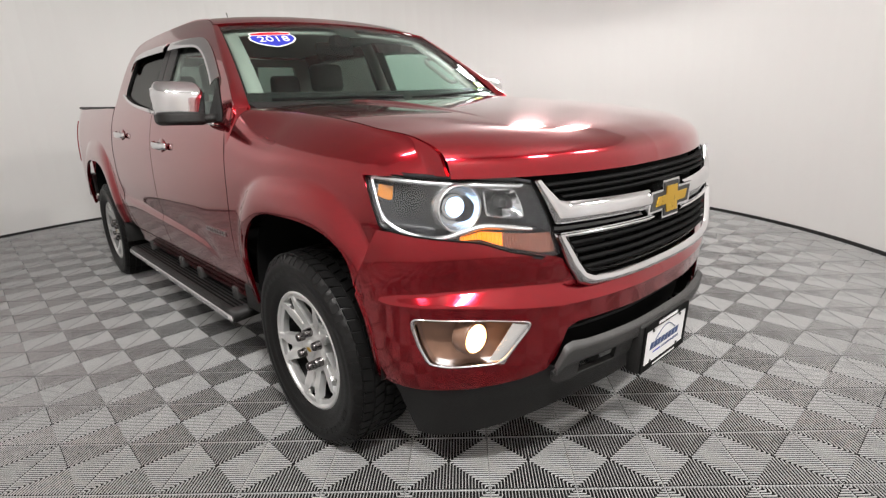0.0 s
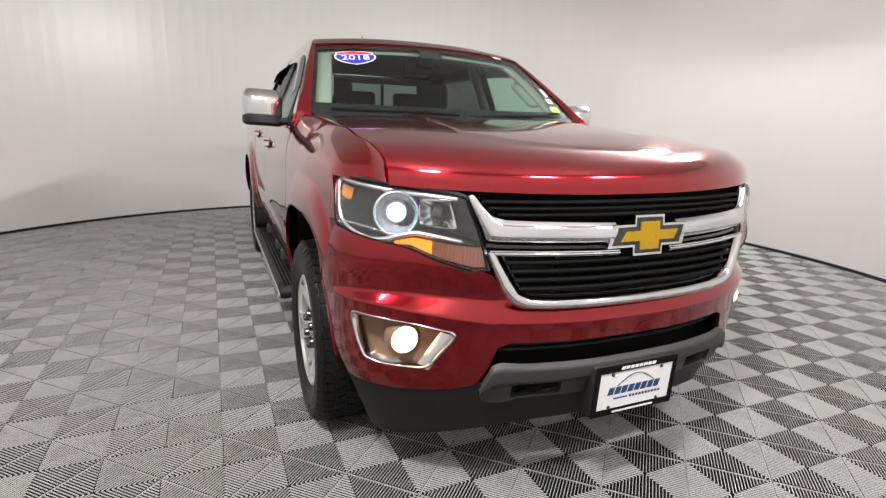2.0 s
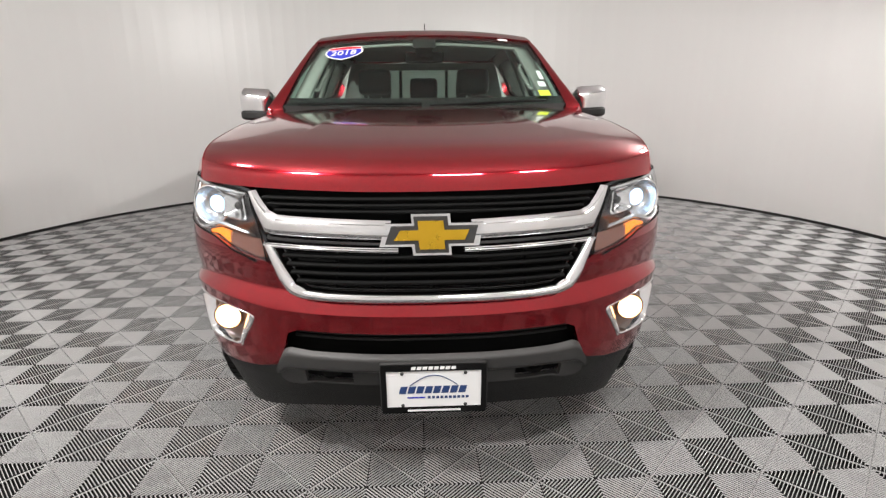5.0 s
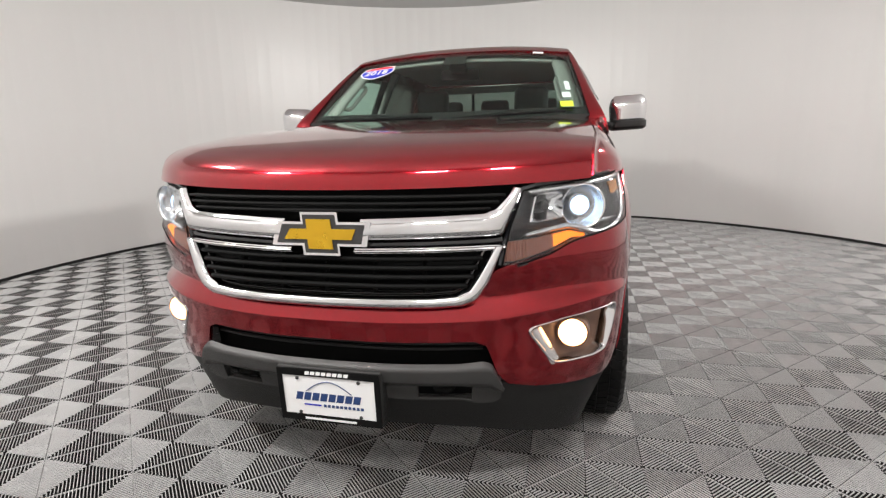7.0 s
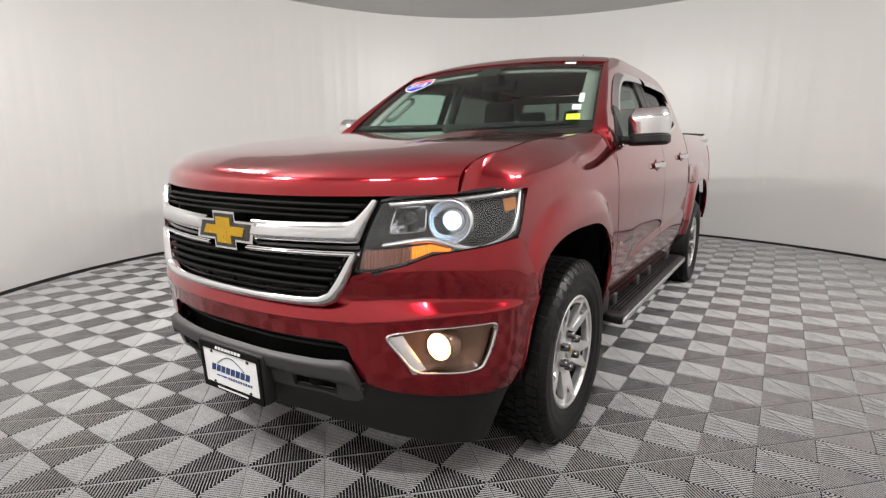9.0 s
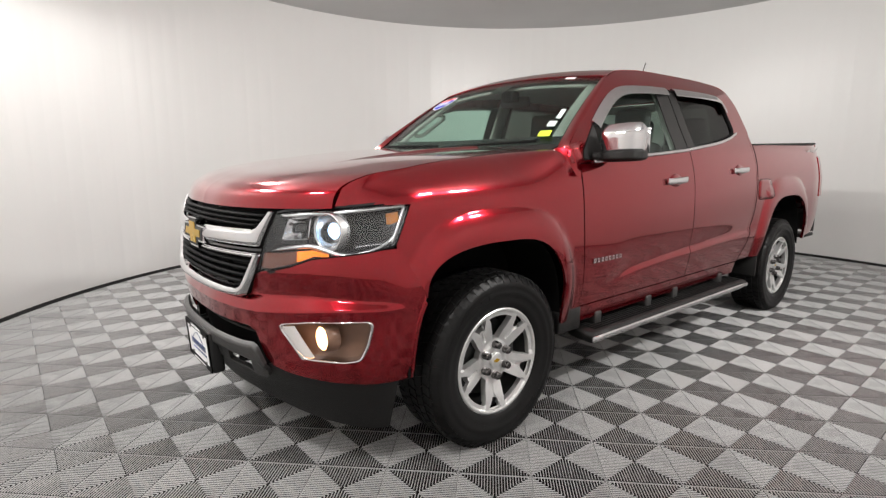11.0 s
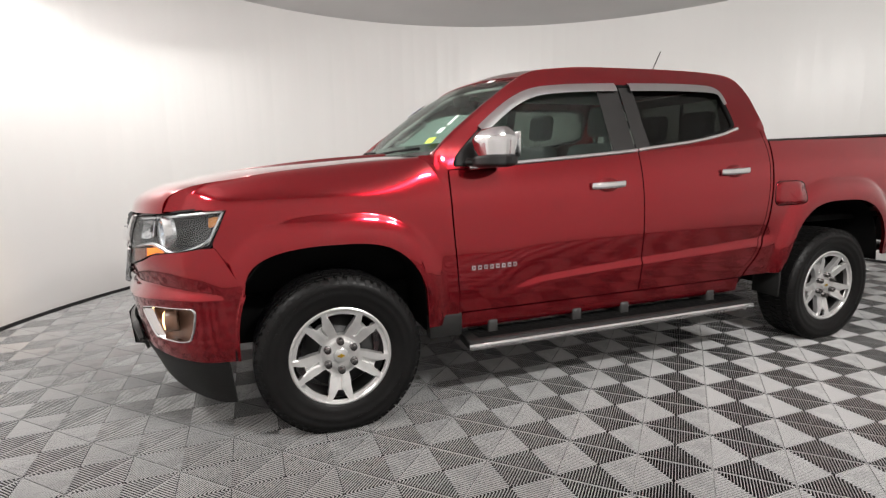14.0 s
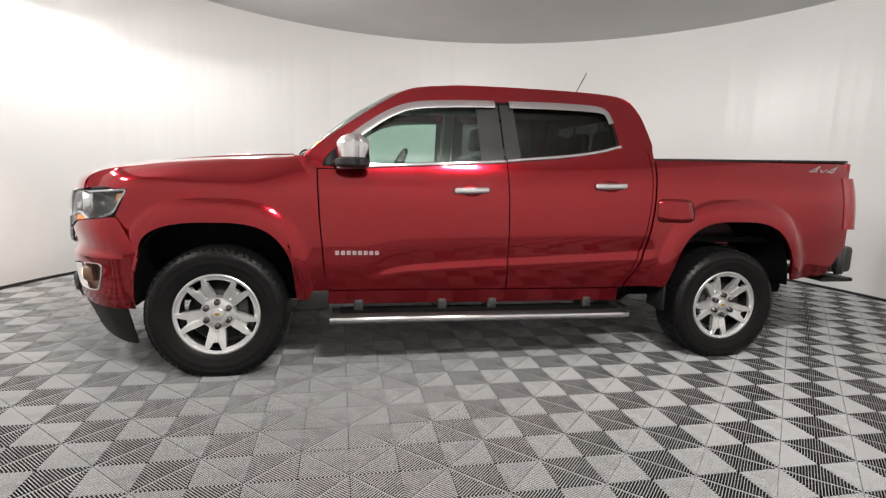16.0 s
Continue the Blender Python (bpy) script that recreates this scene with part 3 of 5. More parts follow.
def pair_spline(a, b, per=6):
    """Both outlines sampled with matching steps, nearly straight between their corners."""
    ra, rb = [], []
    for k in range(len(a) - 1):
        for t in np.linspace(0, 1, per, endpoint=False):
            ra.append(np.array(a[k]) * (1 - t) + np.array(a[k + 1]) * t)
            rb.append(np.array(b[k]) * (1 - t) + np.array(b[k + 1]) * t)
    ra, rb = np.array(ra + [a[-1]]), np.array(rb + [b[-1]])
    for arr in (ra, rb):
        for _ in range(6):
            arr[1:-1] = 0.5 * arr[1:-1] + 0.25 * (arr[:-2] + arr[2:])
    return ra, rb


RO, RI = pair_spline(outer, inner)
for sgn in (1, -1):
    P = np.zeros((len(RO), 6, 3))
    for k in range(6):
        q = RO * (1 - k / 5) + RI * (k / 5)
        P[:, k] = flank(q[:, 0], q[:, 1], 0.0)
    part("cab_side", sided(shell(P, 0.03, OUT_Y), sgn), truck, "red pillars and roof rail of the cab", M_RED)
    # rubber seal inside the opening
    path = flank(RI[:, 0], RI[:, 1], -0.012)
    part("window_seal", sided(sweep(path, [(-0.008, -0.012), (0.008, -0.012), (0.008, 0.012), (-0.008, 0.012)], up=OUT_Y), sgn), truck, "black rubber window seal", M_MATBLK)

# roof
roof_line = curve_of([(-1.03, 1.668), (-1.09, 1.693), (-1.16, 1.712), (-1.3, 1.730), (-1.5, 1.744), (-2.05, 1.750), (-2.42, 1.738), (-2.55, 1.704), (-2.618, 1.615)])
nu, nv = 48, 40
P = np.zeros((nu, nv, 3))
for j, w in enumerate(np.linspace(-1, 1, nv)):
    xf = -1.025 + 0.06 * (1 - w * w)
    xr = -2.60
    for i, u in enumerate(np.linspace(0, 1, nu)):
        x = xf + (xr - xf) * (u ** 1.2)
        xs = -1.03 + (xr + 1.03) * (u ** 1.2)
        z0 = float(roof_line(xs))
        hw = float(half_width(z0)) - 0.001
        z = z0 + (0.030 + 0.004 * smooth01(u / 0.25)) * (1 - abs(w) ** 2.4)
        P[i, j] = (x, hw * w, z)
part("roof", shell(P, 0.015, (0, 0, 1)), truck, "red cab roof", M_RED)

# windscreen with its dark border
def screen(u, w):
    """u from foot to top, w across (-1 to 1)."""
    foot = np.array((-0.405 - 0.105 * abs(w) ** 2.2, 0.785 * w, 1.262 + 0.022 * w * w))
    top = np.array((-1.025 + 0.06 * (1 - w * w), 0.660 * w, 1.660 + 0.033 * (1 - w * w)))
    p = foot * (1 - u) + top * u
    p = p + np.array((0.5, 0, 0.75)) * 0.034 * (4 * u * (1 - u)) * (1 - 0.55 * w ** 4)
    return p


P = np.array([[screen(u, w) for w in np.linspace(-1, 1, 33)] for u in np.linspace(0, 1, 17)])
ws = part("windscreen", shell(P, 0.006, (1, 0, 1)), truck, "clear greenish windscreen with stickers", M_GLASS)
ws.visible_shadow = False
us, wsn = np.linspace(0, 1, 41), np.linspace(-1, 1, 61)
P = np.array([[screen(u, w) for w in wsn] for u in us]) + np.array((-0.006, 0, -0.006))
skip = np.zeros((40, 60), bool)
for i in range(40):
    for j in range(60):
        u, w = (i + 0.5) / 40, -1 + (j + 0.5) / 30
        skip[i, j] = 0.115 < u < 0.94 and abs(w) < 0.955 and not (u > 0.80 and abs(w) < 0.09)
part("screen_border", shell(P, 0.002, (1, 0, 1), skip), ws, "black printed border of the windscreen", M_GLOSSBLK)
# windscreen pillars: from the flank round to the glass
for sgn in (1, -1):
    A = np.array([(-0.47, 0.80, 1.17)] + [flank(x, z) for x, z in spline([(-0.475, 1.235), (-0.485, 1.275), (-0.51, 1.302), (-0.70, 1.435), (-0.90, 1.578), (-1.03, 1.662)], 29)])
    Bq = np.array([(-0.47, 0.76, 1.22)] + [screen(u, 0.985) + np.array((0.003, 0, 0.003)) for u in np.linspace(0, 1, 29)])
    P = np.zeros((30, 8, 3))
    for k, t in enumerate(np.linspace(0, 1, 8)):
        P[:, k] = A * (1 - t) + Bq * t + np.array((0.35, 0.65, 0.45)) * 0.025 * math.sin(math.pi * t) * np.linalg.norm(Bq - A, axis=1)[:, None] / 0.11 * smooth01(np.arange(30) / 9)[:, None]
    part("windscreen_pillar", sided(shell(P, 0.01, (0.4, 1, 0.5)), sgn), truck, "red pillar beside the windscreen", M_RED)
    # the pillar's foot runs down into the fender
    P = np.array([[flank(x, z, 0.004 - 0.008 * (1 - v) ** 2 - 0.035 * t * t) for t, x in zip(np.linspace(0, 1, 12), np.linspace(-0.547, -0.42, 12))] for v, z in zip(np.linspace(0, 1, 12), np.linspace(1.09, 1.27, 12))])
    part("pillar_foot", sided(shell(P, 0.01, OUT_Y), sgn), truck, "red foot of the windscreen pillar", M_RED)
# cowl between hood and windscreen
P = np.array([[np.array((hood_rear(0.735 * w) - 0.006, 0.735 * w, hood_z(hood_rear(0.735 * w), 0.735 * w) - 0.012)) * (1 - u) + (screen(0.03, w) + np.array((0.004, 0, -0.004))) * u for w in np.linspace(-1, 1, 40)] for u in np.linspace(0, 1, 4)])
part("cowl", shell(P, 0.02, (0, 0, 1)), truck, "black plastic cowl", M_PLASTIC)
for y0, y1 in ((-0.62, -0.02), (0.02, 0.60)):
    pts = [screen(0.008 + 0.008 * k, (y0 + (y1 - y0) * k / 5) / 0.715) + np.array((0.012, 0, 0.012)) for k in range(3)] + [screen(0.030, (y0 + (y1 - y0) * k / 5) / 0.715) + np.array((0.012, 0, 0.012)) for k in range(3, 6)]
    part("wiper", sweep(pts, [(-0.006, 0), (0, 0.009), (0.006, 0), (0, -0.004)]), truck, "black wiper blade", M_MATBLK)

# side windows, pillar covers, visors
for sgn in (1, -1):
    def win(name, x0, x1, m, label, lift=-0.012):
        """Glass between two uprights, following the opening's top and foot."""
        tops = RI[(RI[:, 1] > belt(RI[:, 0]) + 0.02)]
        P = np.zeros((10, 24, 3))
        lo = lambda x: belt(x) + 0.004
        order = np.argsort(tops[:, 0])
        for j, t in enumerate(np.linspace(0, 1, 24)):
            for i, v in enumerate(np.linspace(0, 1, 10)):
                x = x0(v) + (x1(v) - x0(v)) * t
                hi = np.interp(x, tops[order, 0], tops[order, 1])
                P[i, j] = flank(x, lo(x) + (hi + 0.004 - lo(x)) * v, lift)
        ob = part(name, sided(shell(P, 0.005, OUT_Y), sgn), truck, label, m)
        if "glass" in label:
            ob.visible_shadow = False
        return ob

    win("front_window", lambda v: -1.515 + 0 * v + 0.018 * v, lambda v: -0.615 + 0 * v, M_GLASS, "greenish clear glass of the front door")
    win("rear_window", lambda v: -2.45, lambda v: -1.765 + 0.03 * v, M_TINT, "dark tinted glass of the rear door")
    win("pillar_cover", lambda v: -1.660 + 0.022 * v, lambda v: -1.515 + 0.018 * v, M_PILLAR, "black upright cover between the windows", -0.004)
    win("pillar_cover", lambda v: -1.768 + 0.03 * v, lambda v: -1.672 + 0.022 * v, M_PILLAR, "black upright cover between the windows", -0.004)
    # black corner piece behind the mirror
    tri = [(-0.592, 1.222), (-0.60, 1.26), (-0.66, 1.322), (-0.735, 1.39), (-0.745, 1.37), (-0.75, 1.232), (-0.66, 1.22)]
    v = [tuple(flank(x, z, 0.002)) for x, z in tri] + [tuple(flank(x, z, -0.012)) for x, z in tri]
    n = len(tri)
    f = [tuple(range(n)), tuple(range(2 * n - 1, n - 1, -1))] + [(k, n + k, n + (k + 1) % n, (k + 1) % n) for k in range(n)]
    part("mirror_base", sided((v, f), sgn), truck, "black corner plate that carries the mirror", M_PLASTIC, smooth=False)
    # rain visors
    for x0, x1 in ((-0.735, -1.625), (-1.70, -2.405)):
        sel = RI[(RI[:, 0] <= x0) & (RI[:, 0] >= x1) & (RI[:, 1] > (1.38 if x0 > -1 else 1.53))]
        sel = sel[np.argsort(-sel[:, 0])]
        top = spline(sel, 30)
        P = np.zeros((30, 5, 3))
        for k, (dz, lift) in enumerate(((0.020, 0.003), (0.018, 0.009), (0.004, 0.019), (-0.016, 0.023), (-0.028, 0.021))):
            nrm = np.gradient(top, axis=0)
            nrm = np.stack([nrm[:, 1], -nrm[:, 0]], 1)
            nrm /= np.linalg.norm(nrm, axis=1, keepdims=True)
            nrm[nrm[:, 1] < 0] *= -1
            q = top + nrm * dz
            base = flank(q[:, 0], q[:, 1], lift)
            P[:, k] = base
        part("rain_visor", sided(shell(P, 0.003, OUT_Y), sgn), truck, "satin chrome rain visor over the window", M_SATIN)

# rear wall of the cab with its sliding window
P = np.array([[(-2.575 - 0.04 * (1 - v), (float(half_width(1.3 + 0.36 * v)) - 0.03) * w, 1.05 + 0.61 * v) for w in np.linspace(-1, 1, 41)] for v in np.linspace(0, 1, 21)])
skip = np.zeros((20, 40), bool)
skip[7:18, 4:36] = True
back = part("cab_back", shell(P, 0.03, (-1, 0, 0), skip), truck, "rear wall of the cab", M_TRIM)
P2 = np.array([[(-2.585, 0.60 * w, 1.25 + 0.36 * v) for w in np.linspace(-1, 1, 5)] for v in np.linspace(0, 1, 3)])
rg = part("rear_glass", shell(P2, 0.005, (-1, 0, 0)), back, "rear window glass", glass("rear_pane", (0.45, 0.48, 0.46)))
rg.visible_shadow = False
for y in (-0.21, 0.21):
    part("window_post", rbox(-2.59, -2.575, y - 0.014, y + 0.014, 1.25, 1.60, 0.003), back, "black post of the sliding window", M_MATBLK)

# cab corner behind the rear doors
bed_edge = curve_of([(0.3, -2.46), (0.5, -2.505), (0.65, -2.595), (0.88, -2.656), (1.18, -2.68), (1.35, -2.68), (1.45, -2.68)])
for sgn in (1, -1):
    P = flank_patch(lambda z: bed_edge(z) + 0.012, lambda z: seam_rear(z) - GAP, 40, 6, lambda x: 0.494, lambda x: 1.405, -0.001)
    part("cab_corner", sided(shell(P, 0.02, OUT_Y), sgn), truck, "red corner panel of the cab", M_RED)

# antenna
part("antenna", sweep(spline([(-2.42, 0.015, 1.745), (-2.435, 0.015, 1.775), (-2.54, 0.017, 1.988)], 12), disc_section(0.0035, 8)), truck, "short black roof antenna", M_MATBLK)
part("antenna_foot", cylinder(0.018, 0.010, 0.03, Matrix.Translation((-2.42, 0.015, 1.762)), 16, 0.003), truck, "", M_MATBLK)

# cargo bed
for sgn in (1, -1):
    front = curve_of([(0.3, -2.46), (0.5, -2.505), (0.65, -2.595), (0.88, -2.656), (1.18, -2.68), (1.35, -2.68)])
    nx, nz = 90, 40
    P = np.zeros((nx, nz, 3))
    for i in range(nx):
        u = i / (nx - 1)
        for k in range(nz):
            v = k / (nz - 1)
            xb = -2.515 + (-4.19 + 2.515) * (u - 0.045 * math.sin(4 * math.pi * u))
            xc = -WB - 0.02
            zb = float(arch_top(xb, True)) if abs(xb - xc) < 0.475 else (0.50 if xb > xc else 0.545 + 0.03 * np.clip((-3.8 - xb) / 0.3, 0, 1) + 0.19 * np.clip((-4.05 - xb) / 0.13, 0, 1))
            if abs(xb - xc) < 0.475:
                zb = max(zb, 0.52)
            zt = 1.322 + (1.362 - 1.322) * np.clip((-2.68 - xb) / 1.55, 0, 1)
            z = zb + (zt - zb) * v
            sh = float(front(z)) + 2.515
            x = xb + sh * (1 - smooth01(u / 0.25))
            P[i, k] = flank(x, z)
    bed = part("bed_side", sided(shell(P, 0.02, OUT_Y), sgn), truck, "red cargo bed side with a flared arch", M_RED)
    xs = np.linspace(-2.68, -4.19, 30)
    path = [(x, float(side_y(x, 1.335)) - 0.04, 1.326 + 0.04 * np.clip((-2.68 - x) / 1.55, 0, 1)) for x in xs]
    part("rail_cap", sided(sweep(path, [(-0.04, -0.004), (-0.044, 0.006), (0.035, 0.008), (0.045, 0.002), (0.042, -0.008)]), sgn), bed, "black plastic rail cap", M_PLASTIC)
    # fuel flap
    if sgn > 0:
        cx, cz = -2.812, 1.003
        turned = [2 * math.pi * k / 64 for k in range(64)]
        ring_ = [(cx + 0.125 * math.copysign(abs(math.cos(a)) ** 0.42, math.cos(a)), cz + (0.074 + 0.006 * math.cos(a)) * math.copysign(abs(math.sin(a)) ** 0.42, math.sin(a))) for a in turned]
        for nm, scales, m_, lb in (("flap_gap", ((1.035, -0.004), (1.03, 0.0006), (0.6, 0.0006), (0.02, 0.0006)), M_MATBLK, "dark gap round the flap"), ("fuel_flap", ((0.992, -0.004), (0.975, 0.0022), (0.6, 0.0022), (0.02, 0.0022)), M_RED, "red fuel filler flap")):
            v, f = [], []
            for sc, lift in scales:
                for x, z in ring_:
                    v.append(tuple(flank(cx + (x - cx) * sc, cz + (z - cz) * sc, lift)))
            for k in range(3):
                for j in range(64):
                    f.append((k * 64 + j, k * 64 + (j + 1) % 64, (k + 1) * 64 + (j + 1) % 64, (k + 1) * 64 + j))
            part(nm, (v, f), bed, lb, m_)
    # tail lamp on the corner
    P = np.zeros((14, 18, 3))
    for i, z in enumerate(np.linspace(0.895, 1.25, 14)):
        for j, t in enumerate(np.linspace(-0.5, 1, 18)):
            x0 = -4.195 + 0.015 * (z - 0.9) - (1.25 - z) * 0.05
            a = max(t, 0) * math.pi / 2
            x = x0 - 0.10 * math.sin(a) + 0.14 * max(-t, 0)
            P[i, j] = (x, float(side_y(max(x, -4.18), z)) + 0.006 - 0.12 * (1 - math.cos(a)), z)
    part("tail_lamp", sided(shell(P, 0.02, (-0.5, 1, 0)), sgn), truck, "red tail lamp", M_TAIL)
    for xc, hw, h, lb in ((-WB - 0.02, 0.485, 0.50, "black rear wheel housing"), (0.0, 0.45, 0.45, "black front wheel housing")):
        P = np.array([[(xc + hw * math.copysign(abs(math.cos(a)) ** (2 / 3.2), math.cos(a)), y, 0.45 + h * max(math.sin(a), 0) ** (2 / 2.2)) for y in np.linspace(0.42, 0.865, 5)] for a in np.linspace(0.0, math.pi, 40)])
        P[0, :, 2], P[-1, :, 2] = 0.40, (0.50 if xc < -1 else 0.40)
        part("wheel_liner", sided(shell(P, 0.006, (0, 0, 1)), sgn), truck, lb, M_MATBLK)
    part("mud_flap", rbox(-2.80, -2.785, sgn * 0.80 - 0.095, sgn * 0.80 + 0.095, 0.34, 0.52, 0.004), truck, "black mud flap", M_PLASTIC)
for x0, x1, z0, z1, nm in ((-2.70, -2.67, 0.62, 1.31, "bed_front"), (-4.24, -4.20, 0.60, 1.355, "tailgate")):
    part(nm, rbox(x0, x1, -0.79, 0.79, z0, z1, 0.012), truck, "red panel closing the cargo bed", M_RED)
part("bed_floor", rbox(-4.27, -2.69, -0.74, 0.74, 0.78, 0.82, 0.005), truck, "black cargo bed floor", M_MATBLK)
# rear bumper
path = spline([(-4.16, -0.82, 0), (-4.25, -0.76, 0), (-4.30, -0.4, 0), (-4.30, 0.4, 0), (-4.25, 0.76, 0), (-4.16, 0.82, 0)], 40)
sec = [(0.05, 0.76), (-0.02, 0.765), (-0.035, 0.74), (-0.03, 0.66), (0.0, 0.60), (0.03, 0.565), (0.05, 0.57)]
rb_ = part("rear_bumper", sweep(path, [(-a, b) for a, b in sec]), truck, "dark grey rear bumper", M_GREYPL)
path = [(p[0] - 0.032, p[1] * 1.02, 0.69) for p in path]
part("bumper_strip", sweep(path, [(-0.006, -0.02), (0.006, -0.02), (0.006, 0.02), (-0.006, 0.02)]), rb_, "bright strip", M_SATIN)
for sgn in (1, -1):
    part("bumper_end", rbox(-4.34, -4.12, min(sgn * 0.62, sgn * 0.825), max(sgn * 0.62, sgn * 0.825), 0.575, 0.765, 0.03, 3), rb_, "dark grey bumper corner", M_GREYPL)
part("bumper_step", rbox(-4.37, -4.10, -0.82, 0.82, 0.505, 0.535, 0.01), rb_, "black step pad", M_PLASTIC)

# underbody: dark block so that no light shows through
part("underbody", rbox(-4.1, 0.55, -0.48, 0.48, 0.34, 0.62, 0.03), truck, "dark underbody and frame", M_MATBLK)
part("engine_bay", rbox(-0.5, 0.62, -0.55, 0.55, 0.6, 1.0, 0.05), truck, "dark engine bay behind the grille", M_MATBLK)
part("cab_floor", rbox(-2.58, -0.45, -0.80, 0.80, 0.42, 0.62, 0.03), truck, "dark cab floor", M_MATBLK)
for x in (0, -WB):
    part("axle", cylinder(0.05, 0.05, 1.36, pose(x, 0, HUB_Z, 90, 0, 0), 16), truck, "dark axle", M_MATBLK)
# ---- nose ----
def nose_patch(zs, s_in, s_out, n, lift):
    """A grid on the nose: rows at the heights zs, from s_in(z) to s_out(z)."""
    return np.array([[nose(s_in(z) + (s_out(z) - s_in(z)) * t, z, lift(t, z) if callable(lift) else lift) for t in np.linspace(0, 1, n)] for z in zs])


OUT_N = lambda s: nose(s, 0.8, 1.0) - nose(s, 0.8, 0.0)
SY = s_of_y

# bumper skin
b_top = line([(0, 0.686), (SY(0.30), 0.689), (SY(0.39), 0.694), (SY(0.438), 0.713), (SY(0.500), 0.80), (SY(0.53), 0.812), (SY(0.64), 0.838), (SY(0.72), 0.872), (s_of_x(0.62), 0.895), (s_of_x(0.56), 0.902), (s_of_x(0.50), 0.905), (s_of_x(0.475), 0.865), (s_of_x(0.432), 0.787), (S_END, 0.712)], 600)
b_bot = line([(0, 0.588), (SY(0.44), 0.590), (SY(0.475), 0.575), (SY(0.51), 0.48), (SY(0.54), 0.445), (SY(0.62), 0.425), (SY(0.75), 0.405), (s_of_x(0.60), 0.395), (S_END, 0.395)], 600)
FOG = [(0.856, 0.647), (0.80, 0.645), (0.70, 0.640), (0.60, 0.622), (0.597, 0.605), (0.63, 0.56), (0.665, 0.505), (0.685, 0.494), (0.80, 0.488), (0.838, 0.497), (0.853, 0.555), (0.862, 0.63)]
fog_sz = np.array([(SY(y), z) for y, z in FOG])


def inside(poly, x, y):
    c = False
    n = len(poly)
    for k in range(n):
        x1, y1 = poly[k]
        x2, y2 = poly[(k + 1) % n]
        if (y1 > y) != (y2 > y) and x < (x2 - x1) * (y - y1) / (y2 - y1) + x1:
            c = not c
    return c


ns, nz = 261, 100
S = np.linspace(-S_END, S_END, ns)
P = np.zeros((ns, nz, 3))
skip = np.zeros((ns - 1, nz - 1), bool)
SZ = np.zeros((ns, nz, 2))
for i, s_ in enumerate(S):
    a = abs(s_)
    zt, zb = np.interp(a, b_top[:, 0], b_top[:, 1]), np.interp(a, b_bot[:, 0], b_bot[:, 1])
    z = zb + (zt - zb) * np.linspace(0, 1, nz)
    # hollow panel under the lamps, then a bevel that faces up and stands proud of it
    zc = np.interp(a, [0, SY(0.30), SY(0.45), SY(0.60), SY(0.705), SY(0.80), s_of_x(0.557), s_of_x(0.46)], [0.704, 0.706, 0.712, 0.722, 0.726, 0.721, 0.709, 0.693])
    zl = np.interp(a, [0, SY(0.365), SY(0.50), SY(0.595), SY(0.65), SY(0.73), SY(0.80), s_of_x(0.551), s_of_x(0.46)], [0.650, 0.654, 0.659, 0.668, 0.674, 0.683, 0.688, 0.686, 0.686])
    deep = np.interp(a, [0, SY(0.70), SY(0.80), s_of_x(0.557), s_of_x(0.47), S_END], [0.030, 0.030, 0.026, 0.014, 0.0, 0.0])
    k = np.clip((zc - z) / (zc - zl), 0, 1)
    shelf = np.where(z > zc, -deep * np.exp(-((z - zc) / 0.075) ** 2), -deep + (deep + 0.006 * deep / 0.03) * k)
    shelf = np.where(z < zl, 0.006 * deep / 0.03 * np.exp((z - zl) / 0.05), shelf)
    P[i] = nose(np.full(nz, s_), z, shelf)
    leg = 0.44 * np.clip(1 - (np.maximum(z - 0.45, 0) / 0.44) ** 2.2, 0, 1) ** (1 / 3.2)
    P[i, :, 0] = np.maximum(P[i, :, 0], leg + 0.001)
    SZ[i, :, 0], SZ[i, :, 1] = a, z
for i in range(ns - 1):
    for j in range(nz - 1):
        c = SZ[i:i + 2, j:j + 2].mean((0, 1))
        skip[i, j] = inside(fog_sz, c[0], c[1])
bumper = part("front_bumper", shell(P, 0.012, (1, 0, 0), skip), truck, "red front bumper with a shelf above the fog lamps", M_RED)

